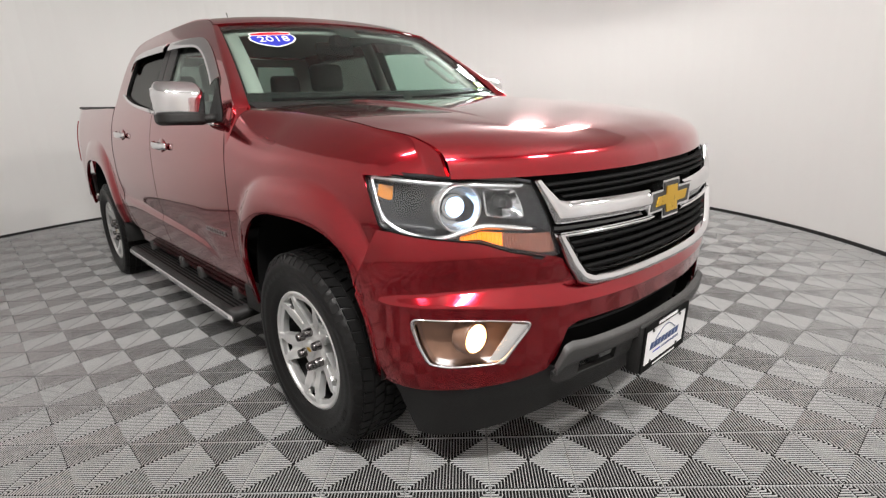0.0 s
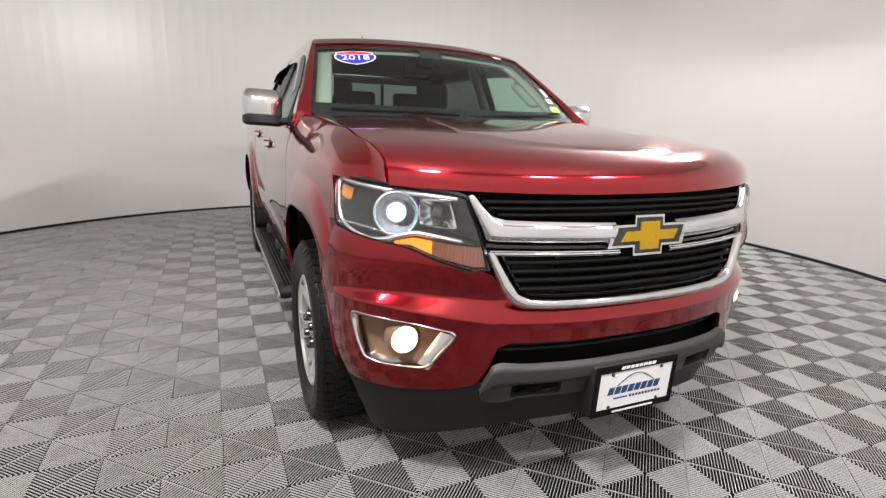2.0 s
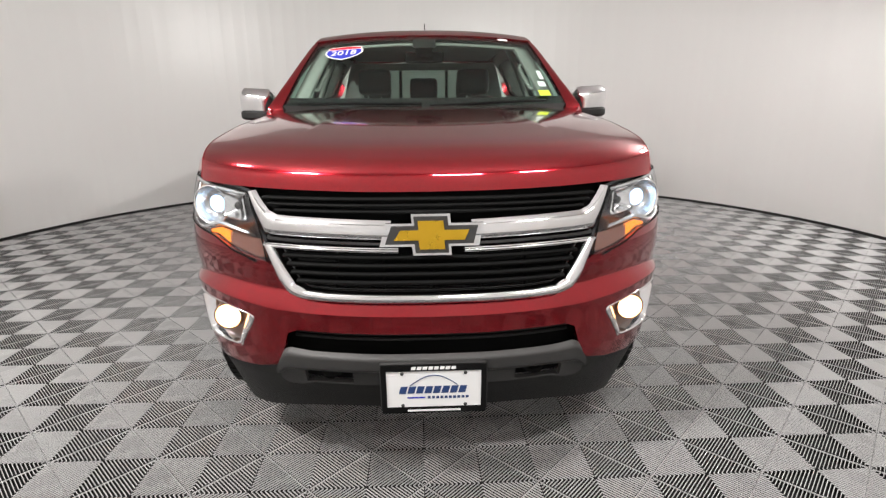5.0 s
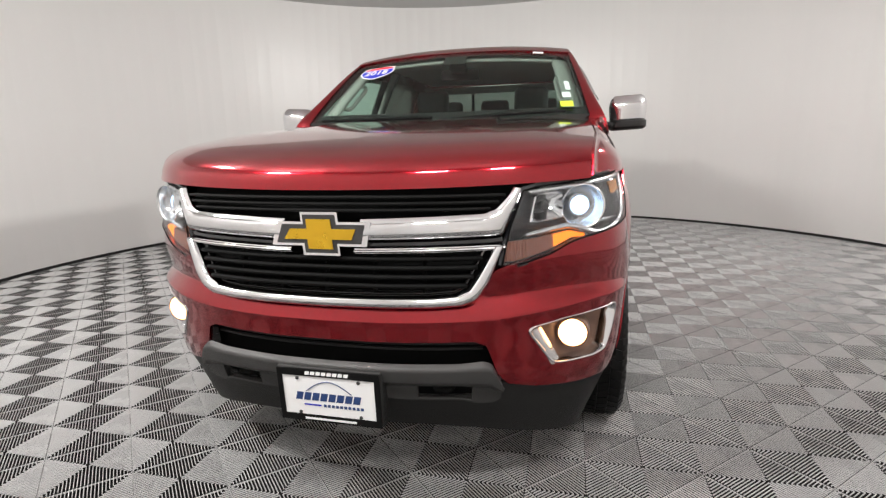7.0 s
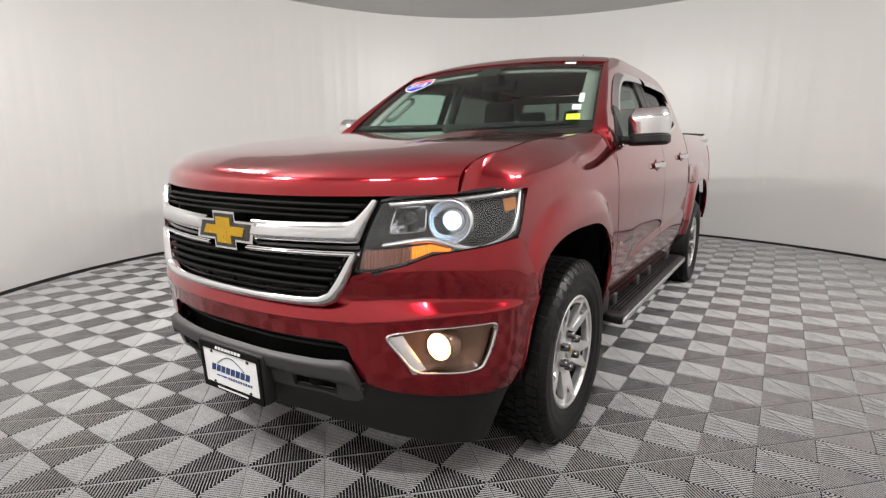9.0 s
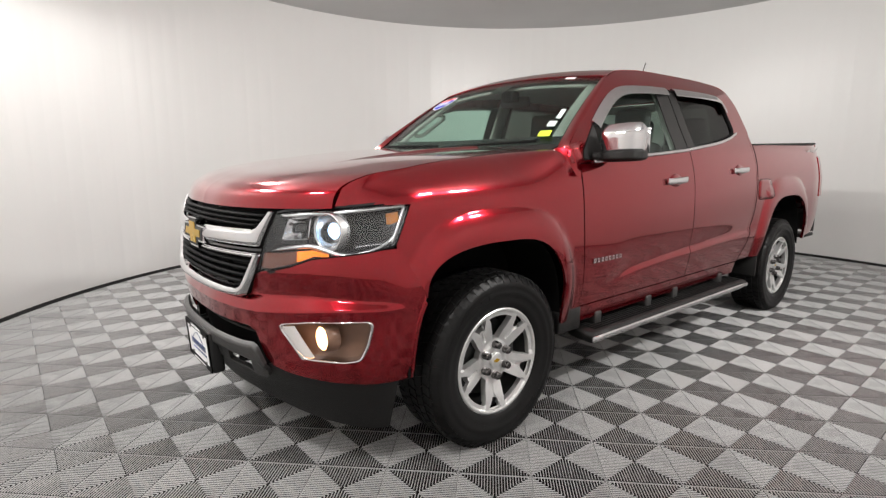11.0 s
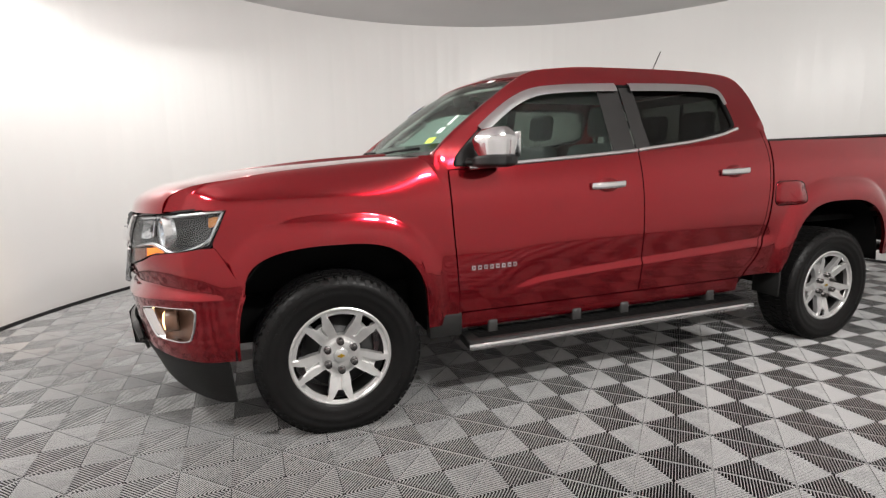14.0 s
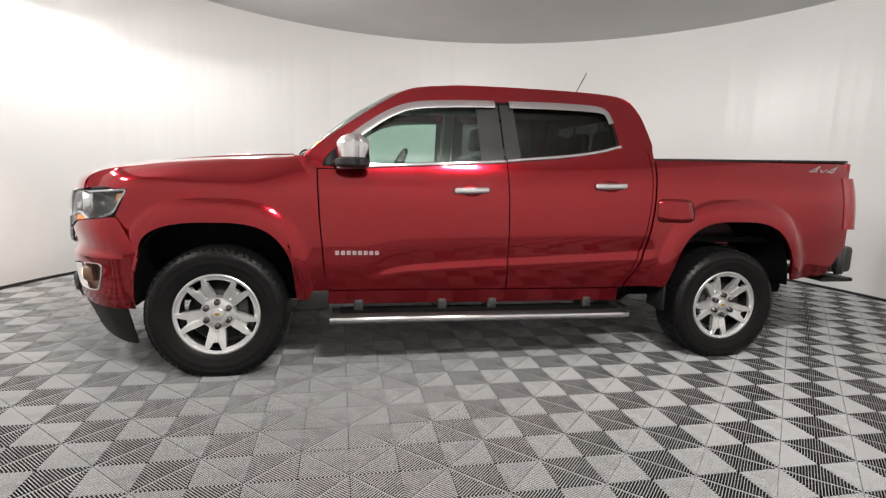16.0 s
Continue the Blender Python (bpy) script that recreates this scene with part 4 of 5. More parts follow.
# fog lamps
for sgn in (1, -1):
    ring_ = line(list(map(tuple, fog_sz)) + [tuple(fog_sz[0])], 121)[:-1]
    for _ in range(4):
        ring_ = 0.5 * ring_ + 0.25 * (np.roll(ring_, 1, 0) + np.roll(ring_, -1, 0))
    cen = ring_.mean(0)
    n = len(ring_)
    v, f = [], []
    for sc, li in ((1.03, -0.004), (1.025, 0.004), (0.985, 0.006), (0.955, 0.0), (0.935, -0.045)):
        for a, z in (ring_ - cen) * sc + cen:
            v.append(tuple(nose(a, z, li)))
    for k in range(4):
        for j in range(n):
            f.append((k * n + j, k * n + (j + 1) % n, (k + 1) * n + (j + 1) % n, (k + 1) * n + j))
    fog = part("fog_bezel", sided((v, f), sgn), truck, "satin chrome fog lamp surround", M_SATIN)
    v, f = [], []
    for sc, li in ((0.95, -0.04), (0.45, -0.05), (0.02, -0.05)):
        for a, z in (ring_ - cen) * sc + cen:
            v.append(tuple(nose(a, z, li)))
    for k in range(2):
        for j in range(n):
            f.append((k * n + j, k * n + (j + 1) % n, (k + 1) * n + (j + 1) % n, (k + 1) * n + j))
    part("fog_pocket", sided((v, f), sgn), fog, "pocket with the fog lamp's warm light in its brownish colour", M_FOGPOCKET_LIT)
    c = nose(SY(0.742), 0.577, -0.022)
    m = Matrix.Translation((c[0], sgn * c[1], c[2])) @ pose(0, 0, 0, 0, 90, 0)
    part("fog_ring", cylinder(0.053, 0.05, 0.05, m @ Matrix.Translation((0, 0, -0.012)), 40, 0.004), fog, "lamp ring with the same warm light in its colour", M_FOGPOCKET_LIT)
    bm = bmesh.new()
    bmesh.ops.create_uvsphere(bm, u_segments=32, v_segments=14, radius=0.045)
    bm.transform(Matrix.Translation((c[0] + 0.008, sgn * c[1], c[2])) @ Matrix.Diagonal((0.42, 1, 1, 1)))
    part("fog_lamp", bm, fog, "glowing warm fog lamp", M_FOG)
    # bright blade at the inner side of the pocket
    P = np.array([[nose(SY(0.600 + 0.072 * (0.614 - z) / 0.13 + t * 0.040), z, 0.002 - 0.022 * t * t) for t in np.linspace(0, 1, 6)] for z in np.linspace(0.490, 0.614, 10)])
    part("fog_blade", sided(shell(P, 0.004, (1, 0, 0)), sgn), fog, "bright blade beside the fog lamp", M_SILVER)

# lower valance: black skirt, grey bar with tow hook openings
v_top = line([(0, 0.40), (SY(0.44), 0.40), (SY(0.475), 0.42), (SY(0.53), 0.452), (SY(0.62), 0.432), (SY(0.75), 0.412), (s_of_x(0.60), 0.400), (S_END, 0.400)], 300)
v_bot = line([(0, 0.290), (SY(0.3), 0.284), (SY(0.45), 0.268), (SY(0.56), 0.244), (SY(0.68), 0.214), (SY(0.78), 0.186), (s_of_x(0.60), 0.165), (S_END, 0.155)], 300)
ns = 121
P = np.zeros((ns, 16, 3))
S_V = s_of_x(0.49)
for i, s_ in enumerate(np.linspace(-S_V, S_V, ns)):
    a = abs(s_)
    z = np.linspace(np.interp(a, v_bot[:, 0], v_bot[:, 1]), np.interp(a, v_top[:, 0], v_top[:, 1]), 16)
    P[i] = nose(np.full(16, s_), z, -0.006)
part("valance", shell(P, 0.012, (1, 0, 0)), truck, "black plastic air dam under the bumper", M_PLASTIC)
# dark intake behind
P = nose_patch(np.linspace(0.38, 0.61, 6), lambda z: -SY(0.53), lambda z: SY(0.53), 40, -0.06)
part("intake", shell(P, 0.01, (1, 0, 0)), truck, "dark lower intake", M_MATBLK)
for z in (0.555, 0.572):
    path = [nose(s_, z, -0.035) for s_ in np.linspace(-SY(0.47), SY(0.47), 40)]
    part("intake_bar", sweep(path, [(-0.004, -0.004), (0.004, -0.004), (0.004, 0.004), (-0.004, 0.004)]), truck, "black intake bar", M_PLASTIC)
# grey skid bar
bar_top = line([(0, 0.522), (SY(0.40), 0.524), (SY(0.465), 0.530), (SY(0.49), 0.520), (SY(0.52), 0.455)], 200)
bar_bot = line([(0, 0.405), (SY(0.16), 0.405), (SY(0.40), 0.40), (SY(0.45), 0.385), (SY(0.50), 0.385), (SY(0.52), 0.40)], 200)
ns, nz = 141, 18
S_B = SY(0.52)
P = np.zeros((ns, nz, 3))
skip = np.zeros((ns - 1, nz - 1), bool)
for i, s_ in enumerate(np.linspace(-S_B, S_B, ns)):
    a = abs(s_)
    t = np.linspace(0, 1, nz)
    zt, zb = np.interp(a, bar_top[:, 0], bar_top[:, 1]), np.interp(a, bar_bot[:, 0], bar_bot[:, 1])
    z = zb + (zt - zb) * t
    rise = smooth01((t - 0.42) / 0.12)
    P[i] = nose(np.full(nz, s_), z, 0.014 + 0.016 * rise - 0.02 * smooth01((t - 0.9) / 0.1))
    if i < ns - 1:
        skip[i, :] = (SY(0.27) < a < SY(0.43)) & (t[:-1] > 0.05) & (t[:-1] < 0.36)
part("skid_bar", shell(P, 0.015, (1, 0, 0), skip), truck, "dark grey lower bumper bar with tow openings", M_GREYPL)
for sgn in (1, -1):
    c = nose(sgn * SY(0.35), 0.43, -0.03)
    part("tow_hook", sweep(spline([(c[0] - 0.03, c[1] - 0.03, c[2]), (c[0] + 0.02, c[1] - 0.02, c[2]), (c[0] + 0.03, c[1], c[2]), (c[0] + 0.02, c[1] + 0.02, c[2]), (c[0] - 0.03, c[1] + 0.03, c[2])], 20), disc_section(0.01, 8)), truck, "black tow hook", M_MATBLK)

# grille
P = nose_patch(np.linspace(0.69, 1.035, 10), lambda z: -SY(0.60), lambda z: SY(0.60), 40, -0.055)
grille = part("grille", shell(P, 0.01, (1, 0, 0)), truck, "black grille with chrome frame", M_MATBLK)


def ribbon(a, b, lift0, lift1, n=60, thick=0.012):
    """A bar on the nose between two (y, z) lines a and b, domed from lift0 at the edges to lift1 in its middle."""
    A, B = line(a, n), line(b, n)
    P = np.zeros((n, 9, 3))
    for k, t in enumerate(np.linspace(0, 1, 9)):
        q = A * (1 - t) + B * t
        li = lift0 + (lift1 - lift0) * (1 - abs(2 * t - 1) ** 3)
        P[:, k] = nose(np.sign(q[:, 0]) * SY(np.abs(q[:, 0])), q[:, 1], li)
    return shell(P, thick, (1, 0, 0))


for sgn in (1, -1):
    # broad chrome bar that turns up beside the headlamp
    a = [(0.12, 0.952), (0.40, 0.960), (0.475, 0.963), (0.505, 0.975), (0.535, 1.006), (0.558, 1.034)]
    b = [(0.12, 0.892), (0.40, 0.898), (0.49, 0.900), (0.522, 0.904), (0.543, 0.950), (0.580, 1.028)]
    part("chrome_bar", sided(ribbon(a, b, 0.002, 0.018, 90), sgn), grille, "broad chrome grille bar", M_SATIN)
    a = [(0.10, 0.890), (0.46, 0.898), (0.50, 0.900), (0.520, 0.902)]
    b = [(0.10, 0.866), (0.46, 0.872), (0.50, 0.873), (0.526, 0.874)]
    part("black_bar", sided(ribbon(a, b, -0.02, -0.008), sgn), grille, "gloss black bar under the chrome", M_GLOSSBLK)
    part("thin_trim", sided(ribbon([(0.10, 0.866), (0.50, 0.873), (0.527, 0.874)], [(0.10, 0.857), (0.49, 0.863), (0.527, 0.864)], 0.0, 0.006), sgn), grille, "thin chrome line", M_CHROME)
    # lower frame
    a = [(0.0, 0.728), (0.32, 0.731), (0.39, 0.736), (0.425, 0.752), (0.45, 0.79), (0.497, 0.872)]
    b = [(0.0, 0.693), (0.33, 0.696), (0.41, 0.701), (0.45, 0.718), (0.48, 0.765), (0.526, 0.874)]
    part("lower_frame", sided(ribbon(a, b, -0.002, 0.016, 90), sgn), grille, "chrome frame of the lower grille", M_SATIN)
    part("inner_frame", sided(ribbon([(0.0, 0.738), (0.31, 0.741), (0.385, 0.747), (0.412, 0.762), (0.47, 0.868)], [(0.0, 0.728), (0.32, 0.731), (0.39, 0.736), (0.425, 0.752), (0.49, 0.868)], -0.04, -0.02, 70), sgn), grille, "dark inner frame", M_GLOSSBLK)
for k, z in enumerate((1.008, 0.990, 0.972)):
    half = (0.535, 0.515, 0.49)[k]
    path = [nose(s_, z + 0.004, -0.012) for s_ in np.linspace(-SY(half), SY(half), 50)]
    part("upper_slat", sweep(path, [(-0.012, -0.004), (0.010, -0.005), (0.013, 0.0), (0.010, 0.004), (-0.012, 0.004)]), grille, "black upper grille slat", M_MATBLK)
for k, z in enumerate((0.838, 0.812, 0.786, 0.760)):
    half = (0.465, 0.452, 0.44, 0.422)[k]
    path = [nose(s_, z, -0.015) for s_ in np.linspace(-SY(half), SY(half), 50)]
    part("lower_slat", sweep(path, [(-0.015, -0.005), (0.010, -0.006), (0.014, 0.0), (0.010, 0.006), (-0.015, 0.005)]), grille, "black lower grille slat", M_MATBLK)
for y in (-0.3, -0.15, 0.0, 0.15, 0.3):
    part("grille_post", sweep([nose(np.sign(y) * SY(abs(y)), z, -0.03) for z in np.linspace(0.735, 0.86, 4)], [(-0.004, -0.01), (0.004, -0.01), (0.004, 0.008), (-0.004, 0.008)], up=(1, 0, 0)), grille, "thin upright of the grille", M_MATBLK)
# cross-shaped badge
def badge(name, sc, depth, x, m_, parent, label):
    o = [(-0.155, -0.036), (-0.058, -0.036), (-0.055, -0.064), (0.060, -0.064), (0.058, -0.036), (0.142, -0.036), (0.155, 0.034), (0.058, 0.034), (0.055, 0.062), (-0.060, 0.062), (-0.058, 0.034), (-0.135, 0.034)]
    w = 0.011 * (1 - sc) / 0.2
    pts = []
    for px, py in o:
        pts.append((px - math.copysign(w, px) * (2.2 if abs(px) > 0.1 else 1), py - math.copysign(w, py)))
    bm = flat_shape(pts, depth, Matrix(((0, 0, 1, x), (1, 0, 0, 0.0), (0, 1, 0, 0.912), (0, 0, 0, 1))))
    return part(name, bm, parent, label, m_, smooth=False)


bd = badge("badge", 1.0, 0.05, 0.905, M_SATIN, grille, "chrome-edged cross-shaped badge")
badge("badge_groove", 0.86, 0.0015, 0.956, M_DKALLOY, bd, "dark groove of the badge")
badge("badge_face", 0.64, 0.004, 0.9565, M_GOLD, bd, "gold face of the badge")

# headlamps
hl_in = lambda z: np.interp(z, [0.815, 0.87, 0.93, 1.02, 1.028, 1.064], [SY(0.518), SY(0.529), SY(0.546), SY(0.583), SY(0.592), s_of_x(0.50)])
hl_out = lambda z: np.interp(z, [0.815, 0.84, 0.872, 0.893, 0.903, 0.915, 0.985, 1.05, 1.064], [SY(0.56), SY(0.65), SY(0.72), s_of_x(0.63), s_of_x(0.57), s_of_x(0.515), s_of_x(0.478), s_of_x(0.445), s_of_x(0.447)])
HZ = np.concatenate([np.linspace(0.815, 0.9, 14), np.linspace(0.905, 1.064, 20)])
for sgn in (1, -1):
    def hp(y, z, lift):
        p = nose(SY(y), z, lift)
        return np.array((p[0], sgn * p[1], p[2]))
    P = nose_patch(HZ, hl_in, hl_out, 26, lambda t, z: -0.055 + 0.05 * (abs(2 * t - 1) ** 4))
    lamp = part("headlamp", sided(shell(P, 0.01, (1, 0.5, 0)), sgn), truck, "headlamp with black housing and lit projector", M_HOUSING)
    P = nose_patch(HZ, hl_in, hl_out, 26, 0.002)
    ln_ = part("lens", sided(shell(P, 0.004, (1, 0.5, 0)), sgn), lamp, "clear lamp lens", M_LENS)
    ln_.visible_shadow = False
    # dark rim round the lens
    edge = np.vstack([[nose(hl_in(z), z, 0.001) for z in HZ], [nose(hl_in(HZ[-1]) + (hl_out(HZ[-1]) - hl_in(HZ[-1])) * t, HZ[-1], 0.001) for t in (0.5, 1)], [nose(hl_out(z), z, 0.001) for z in HZ[::-1]]])
    part("lamp_rim", sided(sweep(edge, disc_section(0.0028, 6)), sgn), lamp, "black rim round the lens", M_MATBLK)
    # chrome strip along the top and down the outer edge
    top = [nose(SY(0.605) + (s_of_x(0.458) - SY(0.605)) * t, 1.016 + 0.037 * t, -0.010) for t in np.linspace(0, 1, 20)]
    out_ = [nose(hl_out(z) - 0.014, z, -0.010) for z in np.linspace(1.045, 0.925, 14)]
    part("light_strip", sided(sweep(spline(top + out_, 60), [(-0.004, -0.006), (0.004, -0.006), (0.004, 0.006), (-0.004, 0.006)]), sgn), lamp, "bright strip round the lamp", M_SILVER)
    # silver sweep from the outer edge under the lamp to its inner end
    up_ = [(0.497, 0.985), (0.520, 0.950), (0.547, 0.926), (0.609, 0.899), (0.686, 0.892), (0.730, 0.908), (0.763, 0.920), (0.792, 0.920), (0.852, 0.902)]
    lo_ = [(0.489, 0.975), (0.510, 0.945), (0.550, 0.916), (0.625, 0.889), (0.700, 0.879), (0.739, 0.892), (0.770, 0.905), (0.800, 0.903), (0.853, 0.890)]
    A, B = spline([(s_of_x(x), z) for x, z in up_], 60), spline([(s_of_x(x), z) for x, z in lo_], 60)
    P = np.array([[nose(q[0], q[1], -0.012 + 0.007 * math.sin(math.pi * t)) for q in A * (1 - t) + B * t] for t in np.linspace(0, 1, 7)])
    part("swoosh", sided(shell(P, 0.008, (1, 0.5, 0)), sgn), lamp, "silver sweep under the lamp", M_SILVER)
    # turn signal: the lit outer end and the ribbed dull rest
    t_up = lambda x: np.interp(x, [0.718, 0.745, 0.77, 0.852, 0.87], [0.882, 0.891, 0.901, 0.887, 0.884])
    t_lo = lambda x: min(t_up(x) - 0.004, float(np.interp(s_of_x(x), [SY(0.56), SY(0.65), SY(0.72)], [0.815, 0.84, 0.872])) + 0.005)
    t_in = lambda x, z: max(s_of_x(x), float(hl_in(z)) + 0.008)
    for x0, x1, nm, lb, m_ in ((0.732, 0.806, "turn_signal", "lit amber turn signal", M_TURNON), (0.807, 0.882, "turn_lens", "dull ribbed amber lens", M_DULLTURN)):
        n_ = 33
        P = np.array([[nose(t_in(x, t_lo(x) + (t_up(x) - t_lo(x)) * v), t_lo(x) + (t_up(x) - t_lo(x)) * v, -0.012 - 0.005 * (k % 2)) for k, x in enumerate(np.linspace(x0, x1, n_))] for v in np.linspace(0.06, 0.94, 6)])
        part(nm, sided(shell(P, 0.006, (1, 0.5, 0)), sgn), lamp, lb, m_, smooth=False)
    # projector
    c = hp(0.768, 0.966, -0.030)
    fwd = Vector((1, 0.32 * sgn, 0)).normalized().to_track_quat("Z", "Y").to_matrix().to_4x4()
    m = Matrix.Translation(c) @ fwd @ Matrix.Diagonal((1.08, 1.08, 1, 1))
    prof = [(0.036, -0.022), (0.044, -0.014), (0.052, -0.002), (0.057, 0.016), (0.059, 0.026), (0.063, 0.022), (0.064, -0.02)]
    v, f = lathe(prof, 40, "y")
    bm = bmesh.new()
    vs = [bm.verts.new((p[0], p[2], p[1])) for p in v]
    for q in f:
        bm.faces.new([vs[k] for k in q])
    bm.transform(m)
    part("projector_bowl", bm, lamp, "silver bowl round the projector", M_SILVER)
    bm = bmesh.new()
    bmesh.ops.create_uvsphere(bm, u_segments=32, v_segments=16, radius=0.027)
    bm.transform(m @ Matrix.Translation((0, 0, -0.012)) @ Matrix.Diagonal((1, 1, 0.42, 1)))
    part("projector_lens", bm, lamp, "glowing bluish projector lens", M_BEAM)
    part("projector_ring", cylinder(0.037, 0.031, 0.016, m @ Matrix.Translation((0, 0, -0.018)), 40), lamp, "", M_SATIN)
    # inner reflector: a hollow four-sided bowl with a bulb cap
    cs = [np.array((0.705, 1.012)), np.array((0.628, 1.006)), np.array((0.606, 0.932)), np.array((0.700, 0.940))]
    P = np.zeros((13, 13, 3))
    for i, v in enumerate(np.linspace(0, 1, 13)):
        for j, t in enumerate(np.linspace(0, 1, 13)):
            q = (cs[0] * (1 - t) + cs[1] * t) * (1 - v) + (cs[3] * (1 - t) + cs[2] * t) * v
            h = (1 - (2 * t - 1) ** 2) * (1 - (2 * v - 1) ** 2)
            P[i, j] = nose(SY(q[0]), q[1], -0.016 - 0.045 * h ** 0.7)
    refl = part("inner_reflector", sided(shell(P, 0.004, (1, 0.5, 0)), sgn), lamp, "chrome inner reflector bowl", M_CHROME)
    part("bulb_cap", cylinder(0.016, 0.012, 0.034, Matrix.Translation(hp(0.662, 0.972, -0.045)) @ fwd, 20, 0.003), refl, "grey bulb cap", M_DKALLOY)
    # amber at the outer corner
    P = np.array([[nose(s_of_x(0.532) + (s_of_x(0.486) - s_of_x(0.532)) * t, 0.938 + 0.020 * t + (0.086 - 0.012 * t) * v, -0.016 - 0.02 * (1 - t)) for t in np.linspace(0, 1, 8)] for v in np.linspace(0, 1, 6)])
    part("corner_reflector", sided(shell(P, 0.006, (0.5, 1, 0)), sgn), lamp, "amber corner reflector", M_AMBER)

# dealer plate in a black holder
PL = Matrix.Translation((0.966, 0.0, 0.412)) @ pose(0, 0, 0, 90, 0, 90) @ pose(0, 0, 0, 4, 0, 0)
def on_plate(name, x0, x1, y0, y1, z0, depth, m_, parent, label="", shear=0.0):
    pts = [(x0, y0), (x1, y0), (x1 + shear, y1), (x0 + shear, y1)]
    return part(name, flat_shape(pts, depth, PL @ Matrix.Translation((0, 0, z0))), parent, label, m_, smooth=False)


bm = rbox(-0.172, 0.172, -0.092, 0.092, -0.05, 0.0, 0.01)
bm.transform(PL)
holder = part("plate_holder", bm, truck, "black plate holder on the bumper", M_PLASTIC)
plate = on_plate("plate", -0.152, 0.152, -0.067, 0.067, 0.0005, 0.003, M_WHITE, holder, "white dealer plate with dark blue print")
for x0, x1, y0, y1 in ((-0.166, 0.166, 0.066, 0.088), (-0.166, 0.166, -0.088, -0.066), (-0.166, -0.150, -0.066, 0.066), (0.150, 0.166, -0.066, 0.066)):
    on_plate("plate_frame", x0, x1, y0, y1, 0.0005, 0.006, M_MATBLK, holder, "black plate frame edge")
for k in range(8):
    on_plate("print_bar", -0.112 + 0.027 * k, -0.112 + 0.027 * k + 0.022, -0.016, 0.010, 0.0036, 0.0008, M_NAVY, plate, "dark blue block of lettering", 0.007)
    on_plate("print_bar", -0.072 + 0.018 * k, -0.072 + 0.018 * k + 0.014, 0.072, 0.083, 0.0068, 0.0008, M_WHITE, plate, "white block of lettering", 0.003)
for k in range(10):
    on_plate("print_bar", -0.020 + 0.0135 * k, -0.020 + 0.0135 * k + 0.009, -0.036, -0.027, 0.0036, 0.0008, M_NAVY, plate, "small block of lettering")
on_plate("print_bar", -0.085, -0.028, -0.034, -0.029, 0.0036, 0.0008, M_BLUE, plate, "small blue dash")
on_plate("print_bar", -0.085, 0.085, -0.081, -0.074, 0.0068, 0.0006, M_WHITE, plate, "white line on the frame")
arc = [(-0.075 + 0.15 * t, 0.014 + 0.036 * math.sin(math.pi * t), 0.0045) for t in np.linspace(0, 1, 24)]
me_ = sweep(arc, [(-0.0012, -0.0008), (0.0012, -0.0008), (0.0012, 0.0008), (-0.0012, 0.0008)])
part("print_arc", ([tuple(PL @ Vector(p)) for p in me_[0]], me_[1]), plate, "thin curved line", M_NAVY)
for x in (-0.1, 0.1):
    for y in (0.057, -0.060):
        part("plate_bolt", cylinder(0.006, 0.005, 0.004, PL @ Matrix.Translation((x, y, 0.005)), 12), plate, "small bolt", M_DKALLOY)

